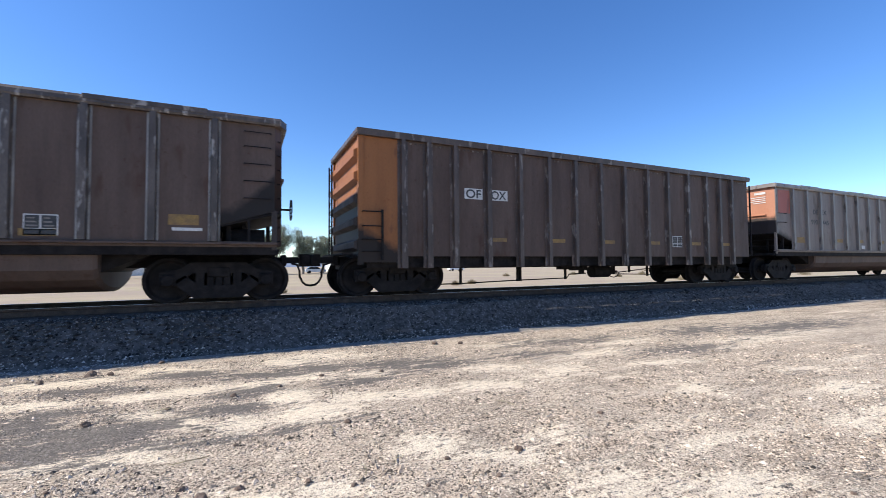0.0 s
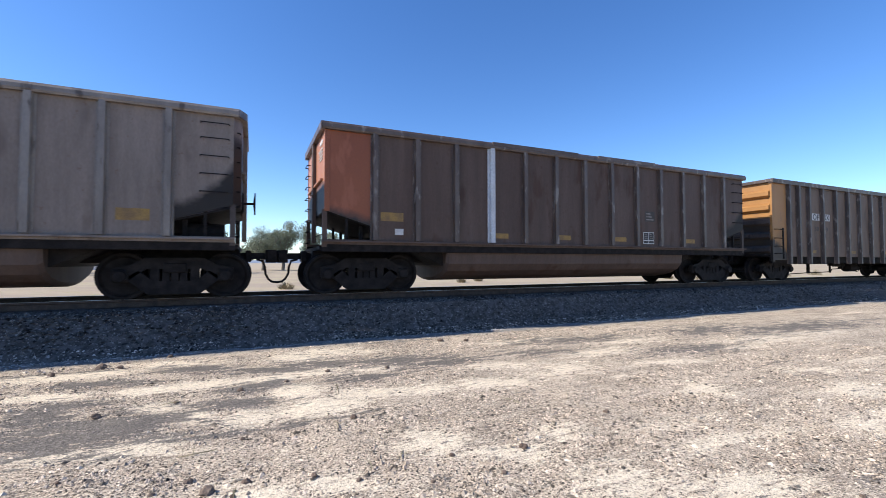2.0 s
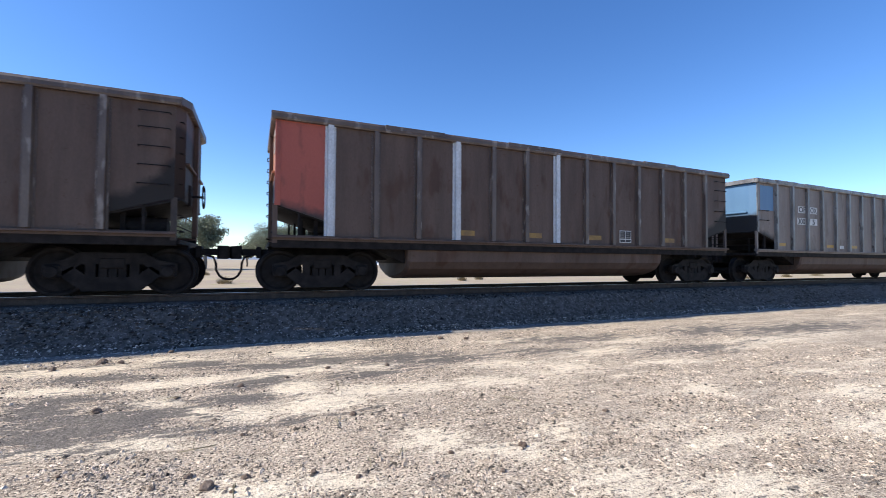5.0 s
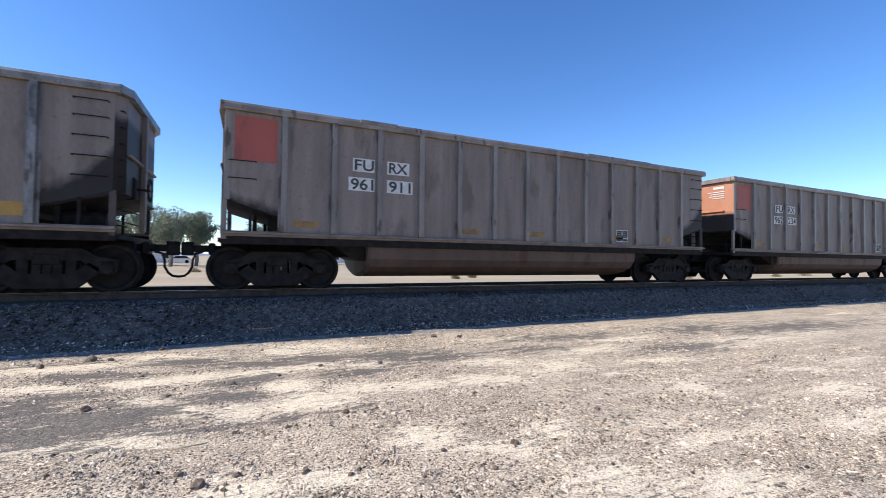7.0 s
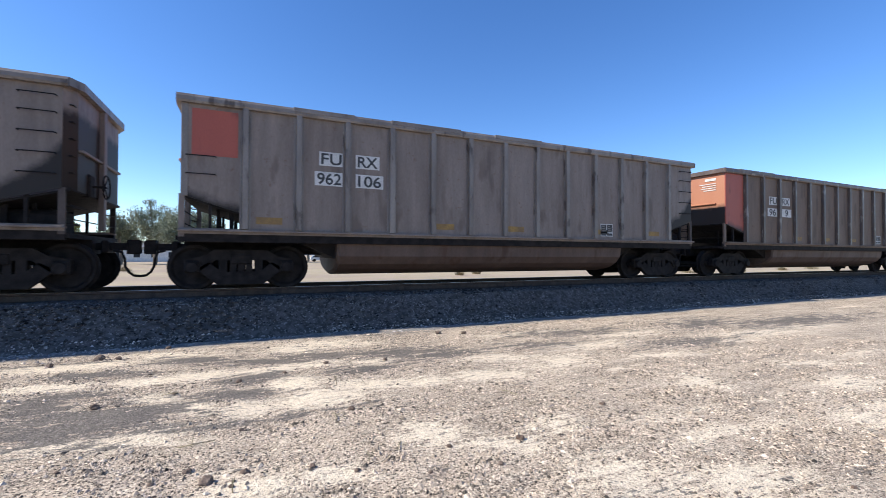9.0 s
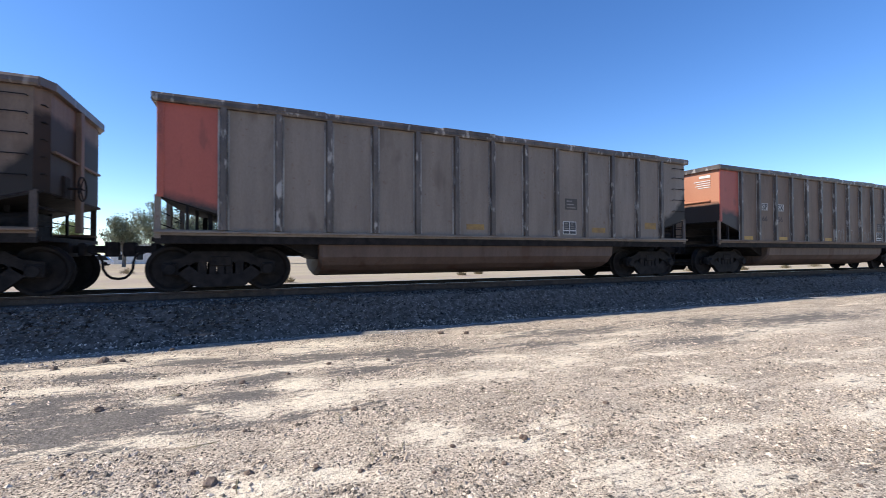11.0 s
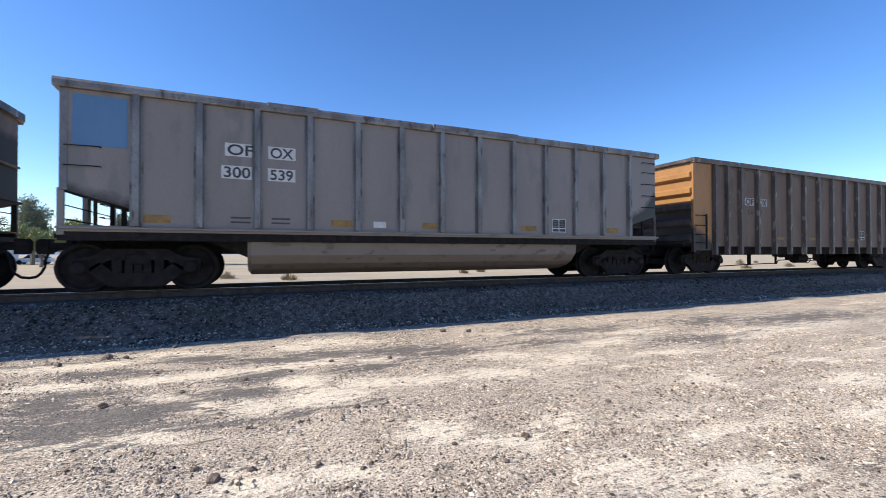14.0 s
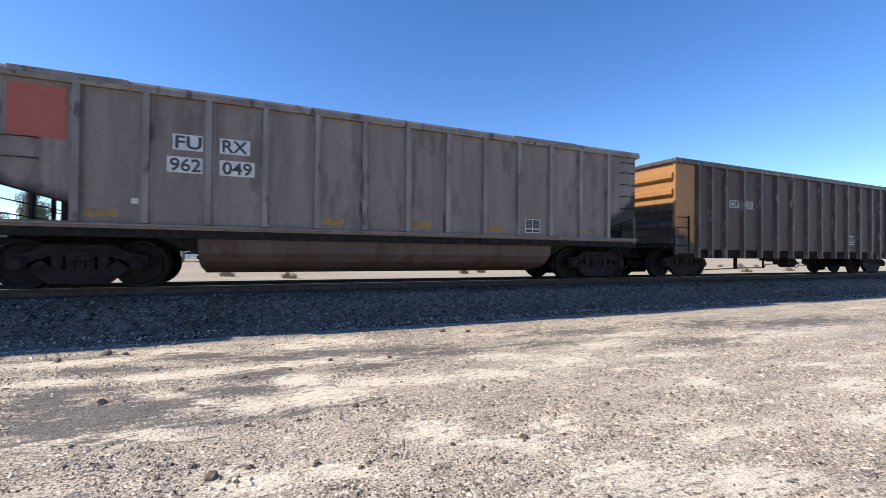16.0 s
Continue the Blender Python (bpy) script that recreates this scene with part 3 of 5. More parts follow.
def data_box(car, x, z, y):
    """The framed stencil panel: white outline, black field, illegible rows as bars."""
    p = plate(car, x, x + 0.46, z, z + 0.36, WHITE, y, "data_panel", "white-framed stencil panel with small unreadable rows")
    for a, b, c, d in ((0.02, 0.21, 0.02, 0.09), (0.24, 0.44, 0.02, 0.09), (0.02, 0.21, 0.12, 0.34), (0.24, 0.44, 0.12, 0.34)):
        plate(p, a, b, c, d, BLACK, -0.004, "stencil_field")
    for i in range(3):
        plate(p, 0.04, 0.19 - 0.02 * i, 0.15 + 0.065 * i, 0.175 + 0.065 * i, CHALK, -0.008, "stencil_row")
        plate(p, 0.27, 0.41 - 0.03 * i, 0.15 + 0.065 * i, 0.175 + 0.065 * i, CHALK, -0.008, "stencil_row")


def marks(car, rows, y, panel=WHITE, ink=BLACK, grow=0.0):
    """Reporting marks: rows of (text, x, z, width, height), each on its panel where there is one."""
    for text, x, z, w, h in rows:
        host = plate(car, x, x + w, z, z + h, panel, y, "marking_panel", "white panel with black stencilled characters") if panel else car
        me = lettering(text, h * (1.12 if panel else 1.35), ink)
        cs = [v.co for v in me.vertices]
        wide, lo, hi = max(c.x for c in cs) - min(c.x for c in cs), min(c.z for c in cs), max(c.z for c in cs)
        k = min(1.3, w * (0.84 if panel else 1.0) / wide)
        ob = hang("lettering", me, host, f"stencilled {text}")
        ob.scale = (k, 1, 1)
        ox, oz, oy = (0, 0, -0.006) if panel else (x, z, y - 0.003)
        ob.location = (ox + (w - wide * k) / 2 - min(c.x for c in cs) * k, oy, oz + (h - hi + lo) / 2 - lo)


TUB_RIBS = [-6.1 + 12.2 / 12 * i for i in range(13)]
RIB_RIBS = [-6.18, -5.53, -4.82, -3.86, -2.88, -1.92, -0.98, 0.0, 0.96, 1.94, 2.88, 3.86, 4.8, 5.52, 6.2]


def under_gear(car):
    add_bogie(car, -6.17)
    add_bogie(car, 6.17)
    for s in (-1, 1):
        add_coupler(car, s * 7.84, s)


def tub_car(label, body, rib, endcol, patch="square", patchcol=None, white=(), heavy=False):
    """A bathtub coal gondola: ribbed sides, sloped ends over open platforms, a round-bellied tub between the bogies."""
    car = tagged(new("coal_car"), label, "coal car", "cars of the passing coal train")
    full = patch == "full"
    sheet_pts = [(-6.1, 1.22), (6.1, 1.22), (6.1, 3.66), (-6.1, 3.66)]
    side_pair("side_sheet", "side_sheet_tub", body, lambda bm: prism(bm, sheet_pts, -1.52, -1.5), car)
    for s, m, key in ((-1, patchcol if full else body, "end_bay_a"), (1, body, "end_bay_b")):
        bow = 0.14 if s > 0 else 0.0 if full else 0.03
        e = 7.2 + bow
        reach = (lambda u: (2.12 if heavy else 1.66) + 0.3 * u - (0.12 * u if heavy else 0)) if s < 0 else (lambda u: 1.86 + 0.8 * u * u)
        side_pair("end_bay_sheet", f"{key}{heavy}", m, lambda bm: sooty_sheet(bm, (s * 6.1, 1.52, 3.66), (s * 7.2, 1.86, 3.66), -1.52, -1.5, reach), car)
        # end wall, its post and the sloped floor sheet behind it
        ec = endcol if s < 0 else body
        # the neighbouring car's shade and the sunless rear are coloured in along with soot
        hang("end_sheet", shared(f"end_sheet{s}{bow}", ec, lambda bm: end_wall(bm, s, bow, 1.86, 3.66, 2.5 if s < 0 else 3.25)), car)
        hang("slope_sheet", shared(f"slope_sheet{s}{bow}", IRON, lambda bm: (prism(bm, [(s * (e - 0.01), 1.87), (s * (e - 0.01), 1.83), (s * 6.0, 1.46), (s * 4.0, 1.2), (s * 4.0, 1.24), (s * 6.0, 1.5)], -1.49, 1.49), prism(bm, [(s * 5.6, 1.4), (s * 5.6, 1.25), (s * 4.2, 0.62), (s * 4.2, 1.2)], -1.15, 1.15))), car)
        hang("end_post", shared(f"end_post{s}{bow}", body, lambda bm: box(bm, s * (e + 0.04) - 0.05, s * (e + 0.04) + 0.05, -0.09, 0.09, 1.2, 3.66, 0.012)), car)
        hang("end_rail", shared(f"end_rail{s}{bow}", ec, lambda bm: box(bm, s * (e + 0.03) - 0.035, s * (e + 0.03) + 0.035, -1.2, 1.2, 2.56, 2.61, 0.008)), car)
        hang("end_chord", shared(f"end_chord{s}{bow}", rib, lambda bm: bowed_chord(bm, s, bow)), car)
        hang("platform", shared(f"platform{s}", IRON, lambda bm: box(bm, s * 7.3, s * 5.9, -1.45, 1.45, 1.0, 1.08) if s < 0 else box(bm, 5.9, 7.3, -1.45, 1.45, 1.0, 1.08)), car, "dark steel end platform")
        for x, w, dy in ((7.2, 0.05, 0.0), (6.72, 0.025, 0.02), (6.35, 0.04, 0.25), (6.62, 0.03, 0.6)):
            zt = 1.86 - (7.2 - x) * 0.31 + 0.02
            me = shared(f"corner_post_{x}_{s}", (body if s < 0 else DARKENED) if dy == 0 else IRON, lambda bm: box(bm, s * x - w, s * x + w, -1.51 + dy, -1.45 + dy, 1.06, zt))
            hang("stanchion", me, car)
            b = hang("stanchion", me, car)
            b.scale = (1, -1, 1)
        for z in (1.35, 1.6):
            hang("platform_rail", shared(f"platform_rail{s}{z}", IRON, lambda bm: tube(bm, [(s * 7.22, -1.46, z), (s * 7.22, 1.46, z)], 0.012, 5)), car)
        for z in np.arange(1.25, 3.6, 0.3):
            for yy in ((1.0,) if s < 0 else (-1.4,)):
                hang("ladder_rung", shared(f"end_rung{s}", IRON, lambda bm: tube(bm, [(0, 0, 0), (s * 0.09, 0, 0), (s * 0.09, 0.42, 0), (0, 0.42, 0)], 0.012, 5)), car, "", (s * (7.22 if s > 0 else e + 0.01), yy, z))
    # sills, chords and ribs
    side_pair("side_sill", "side_sill", body, lambda bm: (box(bm, -7.25, 7.25, -1.6, -1.42, 1.165, 1.205, 0.006), box(bm, -7.25, 7.25, -1.52, -1.5, 1.12, 1.23)), car)
    side_pair("frame_rail", "frame_rail", IRON, lambda bm: box(bm, -7.25, 7.25, -1.5, -1.4, 0.96, 1.165, 0.008), car, "dark frame rail under the sill")
    side_pair("top_chord", "top_chord", rib, lambda bm: extrude_x(bm, [(-1.46, 3.62), (-1.6, 3.62), (-1.615, 3.66), (-1.615, 3.73), (-1.58, 3.785), (-1.46, 3.785)], -7.29, 7.29), car)
    for i, x in enumerate(TUB_RIBS):
        hot = i in white
        prof = lambda bm: tub_rib(bm, 0.115 if hot else 0.105)
        me = shared("side_rib_wide" if hot else "side_rib", WHITERIB if hot else rib, prof)
        a = hang("side_rib", me, car, "white-painted side rib" if hot else "", (x, 0, 0))
        if rib in (DARKRIB, BROWNRIB) and not hot:
            hang("rib_flange", shared("rib_flange", FLANGE if rib is DARKRIB else GONRIB, rib_flange), a, "rubbed riveted flange strips")
        b = hang("side_rib", me, car, "white-painted side rib" if hot else "", (x, 0, 0))
        b.scale = (1, -1, 1)
    # belly
    hang("tub", shared("tub", TAN if body is PALE else BROWN, build_tub), car, "round-bellied dusty tub under the floor")
    hang("centre_sill", shared("centre_sill", IRON, lambda bm: box(bm, -7.3, 7.3, -0.28, 0.28, 0.72, 1.02, 0.01)), car)
    # ladders
    for z in () if full else (2.62, 2.27):
        hang("grab_iron", shared("grab_iron", IRON, lambda bm: rung(bm, 0.5)), car, "", (-7.13, -1.52, z))
    for z in (2.1, 2.45, 2.8, 3.15, 3.45):
        hang("grab_iron", shared("grab_iron", IRON, lambda bm: rung(bm, 0.5)), car, "", (6.62, -1.52, z))
    hang("air_reservoir", shared("end_reservoir", IRON, lambda bm: (tube(bm, [(6.3, -0.95, 1.32), (6.33, -0.95, 1.32), (7.0, -0.95, 1.32), (7.03, -0.95, 1.32)], 0.2, 12))), car, "dark brake reservoir on the end platform")
    hang("brake_valve", shared("end_valve", IRON, lambda bm: box(bm, 6.2, 6.7, -0.4, 0.7, 1.1, 1.6, 0.03)), car)
    hang("brake_wheel", shared("brake_wheel", IRON, brake_wheel), car, "round hand-brake wheel", (7.6, -0.6, 2.02))
    hang("brake_housing", shared("brake_housing", IRON, lambda bm: box(bm, 7.2, 7.38, -0.75, -0.45, 1.8, 2.25, 0.03)), car)
    under_gear(car)
    corner = lambda bm: [box(bm, -7.215, -7.1, -1.535, -1.5, 1.84, 3.64, 0.006)] + [box(bm, -7.17, -7.145, -1.545, -1.535, z, z + 0.025) for z in np.arange(1.9, 3.6, 0.11)]
    side_pair("corner_angle", "corner_angle", patchcol if full else rib, corner, car, "riveted corner angle")
    if endcol is PEACH:
        tip = 0.0 if full else 0.03
        for i, (w, h) in enumerate(((0.4, 0.09), (0.6, 0.028), (0.5, 0.028), (0.55, 0.028), (0.45, 0.028))):
            z = 3.4 - (0.12 * (i > 0)) - 0.075 * max(0, i - 1)
            hang("end_stencil", shared(f"end_stencil{i}{tip}", WHITE, lambda bm: box(bm, -7.216 - tip, -7.2 - tip, -1.2, -1.2 + w, z, z + h)), car, "row of small unreadable white stencil")
    rnd = random.Random(len(label) * 7 + len(bpy.data.objects))
    for _ in range(3):
        x, w = rnd.uniform(-7.1, 5.0), rnd.uniform(0.8, 2.4)
        cap = hang("cap_plate", shared("cap_plate", rib, lambda bm: box(bm, 0, 1, -1.625, -1.5, 3.70, 3.795, 0.006)), car, "", (x, 0, rnd.uniform(-0.008, 0.002)))
        cap.scale = (w, 1, 1)
    if patch == "square":
        plate(car, -7.04, -6.24, 2.64, 3.54, patchcol, -1.522, "colour_patch", "square colour patch on the end bay")
    return car


def sooty_sheet(bm, a, b, y0, y1, high):
    """A side sheet from x = a to b over its sloped lower edge, with how sooty it is: high(u) is the height up to which the film reaches."""
    film = bm.verts.layers.float.new("soot_shade")
    nx, nz = 10, 18
    grids = []
    for y in (y0, y1):
        grid = []
        for i in range(nx + 1):
            u = i / nx
            x, low = a[0] + (b[0] - a[0]) * u, a[1] + (b[1] - a[1]) * u
            col = []
            for j in range(nz + 1):
                z = low + (a[2] - low) * (j / nz) ** 1.3
                v = bm.verts.new((x, y, z))
                v[film] = min(1.0, max(0.0, (high(u) - z) / 0.34 + 0.5))
                col.append(v)
            grid.append(col)
        grids.append(grid)
    for g in grids:
        for i in range(nx):
            for j in range(nz):
                bm.faces.new((g[i][j], g[i + 1][j], g[i + 1][j + 1], g[i][j + 1]))
    f, k = grids
    ring = lambda g: [g[i][0] for i in range(nx)] + [g[nx][j] for j in range(nz)] + [g[i][nz] for i in range(nx, 0, -1)] + [g[0][j] for j in range(nz, 0, -1)]
    r0, r1 = ring(f), ring(k)
    for i in range(len(r0)):
        j = (i + 1) % len(r0)
        bm.faces.new((r0[i], r0[j], r1[j], r1[i]))


def end_wall(bm, s, bow, low, top, clear, wide=1.508, edge=7.2):
    """An end sheet across the car, bowed outwards between chamfered corners; soot and painted-in shade darken it up to
    the height clear.
    """
    film = bm.verts.layers.float.new("soot_shade")
    plan = [(edge, -wide), (edge + bow, -wide + 0.26), (edge + bow, wide - 0.26), (edge, wide)]
    nz = 16
    rows = []
    for t in (0.0, -0.024):
        for j in range(nz + 1):
            z = low + (top - low) * j / nz
            row = []
            for x, y in plan:
                v = bm.verts.new((s * (x + t), y, z))
                v[film] = min(1.0, max(0.0, (clear - z) / 0.22 + 0.5))
                row.append(v)
            rows.append(row)
    for k in (0, nz + 1):
        for j in range(nz):
            for i in range(3):
                bm.faces.new((rows[k + j][i], rows[k + j][i + 1], rows[k + j + 1][i + 1], rows[k + j + 1][i]))
    for j in range(nz):
        for i in (0, 3):
            bm.faces.new((rows[j][i], rows[j + 1][i], rows[nz + 2 + j][i], rows[nz + 1 + j][i]))
    for j, k in ((0, nz + 1), (nz, 2 * nz + 1)):
        for i in range(3):
            bm.faces.new((rows[j][i], rows[j][i + 1], rows[k][i + 1], rows[k][i]))


def bowed_chord(bm, s, bow):
    """The top chord across an end, proud of the bowed sheet."""
    plan = [(7.17, -1.58), (7.3, -1.58), (7.3 + bow, -1.3), (7.3 + bow, 1.3), (7.3, 1.58), (7.17, 1.58)]
    lo, hi = [[bm.verts.new((s * x, y, z)) for x, y in plan] for z in (3.64, 3.785)]
    bm.faces.new(lo), bm.faces.new(hi)
    for i in range(6):
        j = (i + 1) % 6
        bm.faces.new((lo[i], lo[j], hi[j], hi[i]))


def tub_rib(bm, h):
    a = [(-h, -1.52), (-h, -1.527), (-h * 0.62, -1.527), (-h * 0.5, -1.605), (h * 0.5, -1.605), (h * 0.62, -1.527), (h, -1.527), (h, -1.52)]
    lo, hi = [bm.verts.new((x, y, 1.225)) for x, y in a], [bm.verts.new((x, y, 3.64)) for x, y in a]
    for i in range(7):
        bm.faces.new((lo[i], lo[i + 1], hi[i + 1], hi[i]))
    bm.faces.new(lo), bm.faces.new(hi[::-1])
    for z in np.arange(1.3, 3.6, 0.115):
        for x in (-h * 0.81, h * 0.81):
            box(bm, x - 0.011, x + 0.011, -1.535, -1.527, z, z + 0.022)


def rib_flange(bm):
    """Two worn strips along the foot of a rib."""
    for k in (-1, 1):
        box(bm, k * 0.088 - 0.017, k * 0.088 + 0.017, -1.53, -1.527, 1.23, 3.62)
        for z in np.arange(1.3, 3.6, 0.115):
            box(bm, k * 0.088 - 0.01, k * 0.088 + 0.01, -1.538, -1.53, z, z + 0.02)


def build_tub(bm):
    sec = []
    for k in range(13):
        a = math.pi * k / 12
        sec.append((-1.42 * math.cos(a), 1.09 - 0.85 * math.sin(a) ** 0.55))
    n = len(sec)
    rings = []
    for x, k in ((-4.25, 0.9), (-4.18, 1.0), (-1.4, 1.0), (1.4, 1.0), (4.18, 1.0), (4.25, 0.9)):
        rings.append([bm.verts.new((x, y * (0.97 if k < 1 else 1), 1.09 + (z - 1.09) * k)) for y, z in sec])
    for a, b in zip(rings, rings[1:]):
        for i in range(n - 1):
            bm.faces.new((a[i], b[i], b[i + 1], a[i + 1]))
    bm.faces.new(rings[0]), bm.faces.new(rings[-1][::-1])


def rib_car(label, body, rib, endcol):
    """A high-sided gondola: many hat-section ribs, corrugated ends, brake rods under a flat floor."""
    car = tagged(new("coal_car"), label, "coal car", "cars of the passing coal train")
    side_pair("side_sheet", "side_sheet_rib", body, lambda bm: (box(bm, -6.18, 7.2, -1.5, -1.48, 0.94, 3.72), box(bm, -6.18, 7.2, -1.504, -1.5, 2.235, 2.25)), car)
    side_pair("end_bay_sheet", "end_bay_rib", endcol, lambda bm: sooty_sheet(bm, (-6.18, 0.8, 3.72), (-7.22, 0.8, 3.72), -1.505, -1.48, lambda u: 1.05 + 0.55 * u), car, "painted end bay")
    side_pair("corner_post", "corner_post_rib", endcol, lambda bm: sooty_sheet(bm, (-7.12, 0.75, 3.72), (-7.24, 0.75, 3.72), -1.53, -1.44, lambda u: 1.6), car, "painted corner post")
    side_pair("side_sill", "side_sill_rib", IRON, lambda bm: box(bm, -7.0, 7.0, -1.36, -1.26, 0.68, 0.96), car, "recessed dark side sill")
    hang("floor_frame", shared("floor_frame", IRON, lambda bm: (box(bm, -7.2, 7.2, -1.45, 1.45, 0.92, 1.0), box(bm, -7.4, 7.4, -0.3, 0.3, 0.64, 0.94))), car)
    side_pair("top_chord", "top_chord_rib", rib, lambda bm: (extrude_x(bm, [(-1.44, 3.68), (-1.6, 3.68), (-1.61, 3.83), (-1.44, 3.84)], -7.28, 7.2), [box(bm, x, x + 0.05, -1.512, -1.5, 3.595, 3.635) for x in np.arange(-6.0, 7.1, 0.13)]), car)

    def rib_shape(bm):
        a = [(-0.13, -1.5), (-0.13, -1.507), (-0.07, -1.507), (-0.05, -1.6), (0.05, -1.6), (0.07, -1.507), (0.13, -1.507), (0.13, -1.5)]
        lo, hi = [bm.verts.new((x, y, 0.66)) for x, y in a], [bm.verts.new((x, y, 3.7)) for x, y in a]
        for i in range(7):
            bm.faces.new((lo[i], lo[i + 1], hi[i + 1], hi[i]))
        bm.faces.new(lo), bm.faces.new(hi[::-1])
        for z in np.arange(1.05, 3.6, 0.12):
            for x in (-0.1, 0.1):
                box(bm, x - 0.012, x + 0.012, -1.517, -1.507, z, z + 0.024)
    for x in RIB_RIBS:
        me = shared("hat_rib", rib, rib_shape)
        hang("side_rib", me, car, "", (x, 0, 0))
        hang("side_rib", me, car, "", (x, 0, 0)).scale = (1, -1, 1)
    for s in (-1, 1):
        ec = endcol if s < 0 else body
        # end shade is painted into the sheet together with the soot
        hang("end_sheet", shared(f"end_sheet_rib{s}", ec, lambda bm: end_wall(bm, s, 0.01, 0.98, 3.72, 2.25 if s < 0 else 3.3, 1.492, 7.19)), car)
        for z in (1.2, 1.72, 2.24, 2.76, 3.28):
            # lower and rear ribs are coloured dark for the shade there as well as soot
            hang("end_rib", shared(f"end_rib{s}", ec if z > 2.5 and s < 0 else DARKENED, lambda bm: prism(bm, [(s * 7.19, -0.15), (s * (7.33 if s < 0 else 7.25), -0.07), (s * (7.33 if s < 0 else 7.25), 0.07), (s * 7.19, 0.15)], -1.46, 1.46)), car, "", (0, 0, z))
        hang("end_chord", shared(f"end_chord_rib{s}", rib, lambda bm: box(bm, s * 7.23 - 0.07, s * 7.23 + 0.07, -1.58, 1.58, 3.7, 3.83, 0.02)), car)
        hang("platform", shared(f"rib_platform{s}", IRON, lambda bm: box(bm, s * 7.45 - 0.12, s * 7.45 + 0.12, -1.4, 1.4, 0.98, 1.02)), car, "narrow end platform")
        for yy in (1.05, 1.45) if s < 0 else (-1.5, -1.1):
            hang("ladder_stile", shared(f"stile{s}", IRON, lambda bm: box(bm, s * 7.36 - 0.02, s * 7.36 + 0.02, -0.02, 0.02, 0.95, 3.55)), car, "", (0, yy, 0))
        for z in np.arange(1.2, 3.5, 0.32):
            hang("ladder_rung", shared(f"ladder_rung_rib{s}", IRON, lambda bm: tube(bm, [(s * 7.36, 0, 0), (s * 7.36, 0.4, 0)], 0.012, 5)), car, "", (0, 1.05 if s < 0 else -1.5, z))
    for z in (1.05, 1.32, 1.62, 1.95):
        hang("grab_iron", shared("side_step", IRON, lambda bm: rung(bm, 0.46, 0.09, 0.014)), car, "", (-7.15, -1.51, z))
    hang("ladder_stile", shared("side_stile", IRON, lambda bm: box(bm, -0.025, 0.025, -0.1, -0.06, 0.85, 2.0)), car, "", (-6.7, -1.51, 0))
    hang("brake_wheel", shared("brake_wheel", IRON, brake_wheel), car, "round hand-brake wheel", (7.6, -0.6, 2.02))
    # brake gear below the floor
    hang("brake_pipe", shared("brake_pipe", IRON, lambda bm: tube(bm, [(-5.2, -0.1, 0.19), (-3.9, -0.1, 0.2), (-2.0, -0.1, 0.25), (-0.1, -0.1, 0.28), (0.0, -0.1, 0.4), (0.7, -0.1, 0.42)], 0.02, 6)), car, "thin brake pipe under the floor")
    hang("brake_rod", shared("brake_rod", IRON, lambda bm: (tube(bm, [(1.9, 0.0, 0.40), (5.0, 0.0, 0.64)], 0.018, 6), tube(bm, [(1.9, 0.0, 0.38), (3.4, 0.0, 0.34), (5.0, 0.0, 0.28)], 0.018, 6))), car)
    for x, z in ((-3.95, 0.17), (-2.0, 0.22), (-1.9, 0.22), (-0.15, 0.24), (1.88, 0.38), (1.98, 0.38), (2.7, 0.42), (3.6, 0.28)):
        hang("pipe_hanger", shared(f"pipe_hanger{z}", IRON, lambda bm: box(bm, -0.03, 0.03, -0.12, -0.06, z, 0.7)), car, "", (x, 0, 0))
    hang("air_reservoir", shared("air_reservoir", IRON, lambda bm: tube(bm, [(0.75, -0.3, 0.48), (0.78, -0.3, 0.48), (1.42, -0.3, 0.48), (1.45, -0.3, 0.48)], 0.2, 14)), car, "black brake air reservoir")
    hang("brake_valve", shared("brake_valve", IRON, lambda bm: box(bm, 1.5, 1.85, -0.4, -0.15, 0.42, 0.5, 0.03)), car)
    hang("brake_cylinder", shared("brake_cylinder", IRON, lambda bm: box(bm, -0.05, 0.6, -0.35, -0.1, 0.52, 0.64, 0.03)), car)
    hang("valve_bracket", shared("valve_bracket", IRON, lambda bm: box(bm, 0.3, 0.4, -0.36, -0.2, 0.4, 0.645)), car)
    hang("brake_lever", shared("brake_lever", IRON, lambda bm: box(bm, -0.6, 0.1, -0.4, -0.2, 0.56, 0.66)), car)
    hang("slack_hose", shared("slack_hose", IRON, lambda bm: tube(bm, [(1.5, -0.3, 0.4), (1.6, -0.3, 0.3), (1.75, -0.3, 0.27), (1.9, -0.3, 0.31), (2.0, -0.3, 0.42)], 0.016, 6)), car)
    under_gear(car)
    return car


TY, RY = -1.522, -1.502      # planes of the side sheets
X0 = 7.74                    # from the front of a car's space to its middle
Z0 = RAIL_Z


def furx(n1, n2):
    return [("FU", -4.67, 2.64, 0.52, 0.3), ("RX", -3.88, 2.64, 0.54, 0.3), (n1, -4.76, 2.21, 0.61, 0.3), (n2, -3.88, 2.21, 0.63, 0.3)]


def ofox(dz=0.0):
    return [("OF", -4.655, 2.66 + dz, 0.56, 0.26), ("OX", -3.865, 2.66 + dz, 0.53, 0.26)]


def ofox_low():
    return [("OF", -4.54, 2.39, 0.52, 0.27), ("OX", -3.8, 2.39, 0.54, 0.27)]


def stripes(car, xs, z, w, h, material, y):
    for x in xs:
        plate(car, x, x + w, z, z + h, material, y, "reflective_patch", "yellow reflective patch")


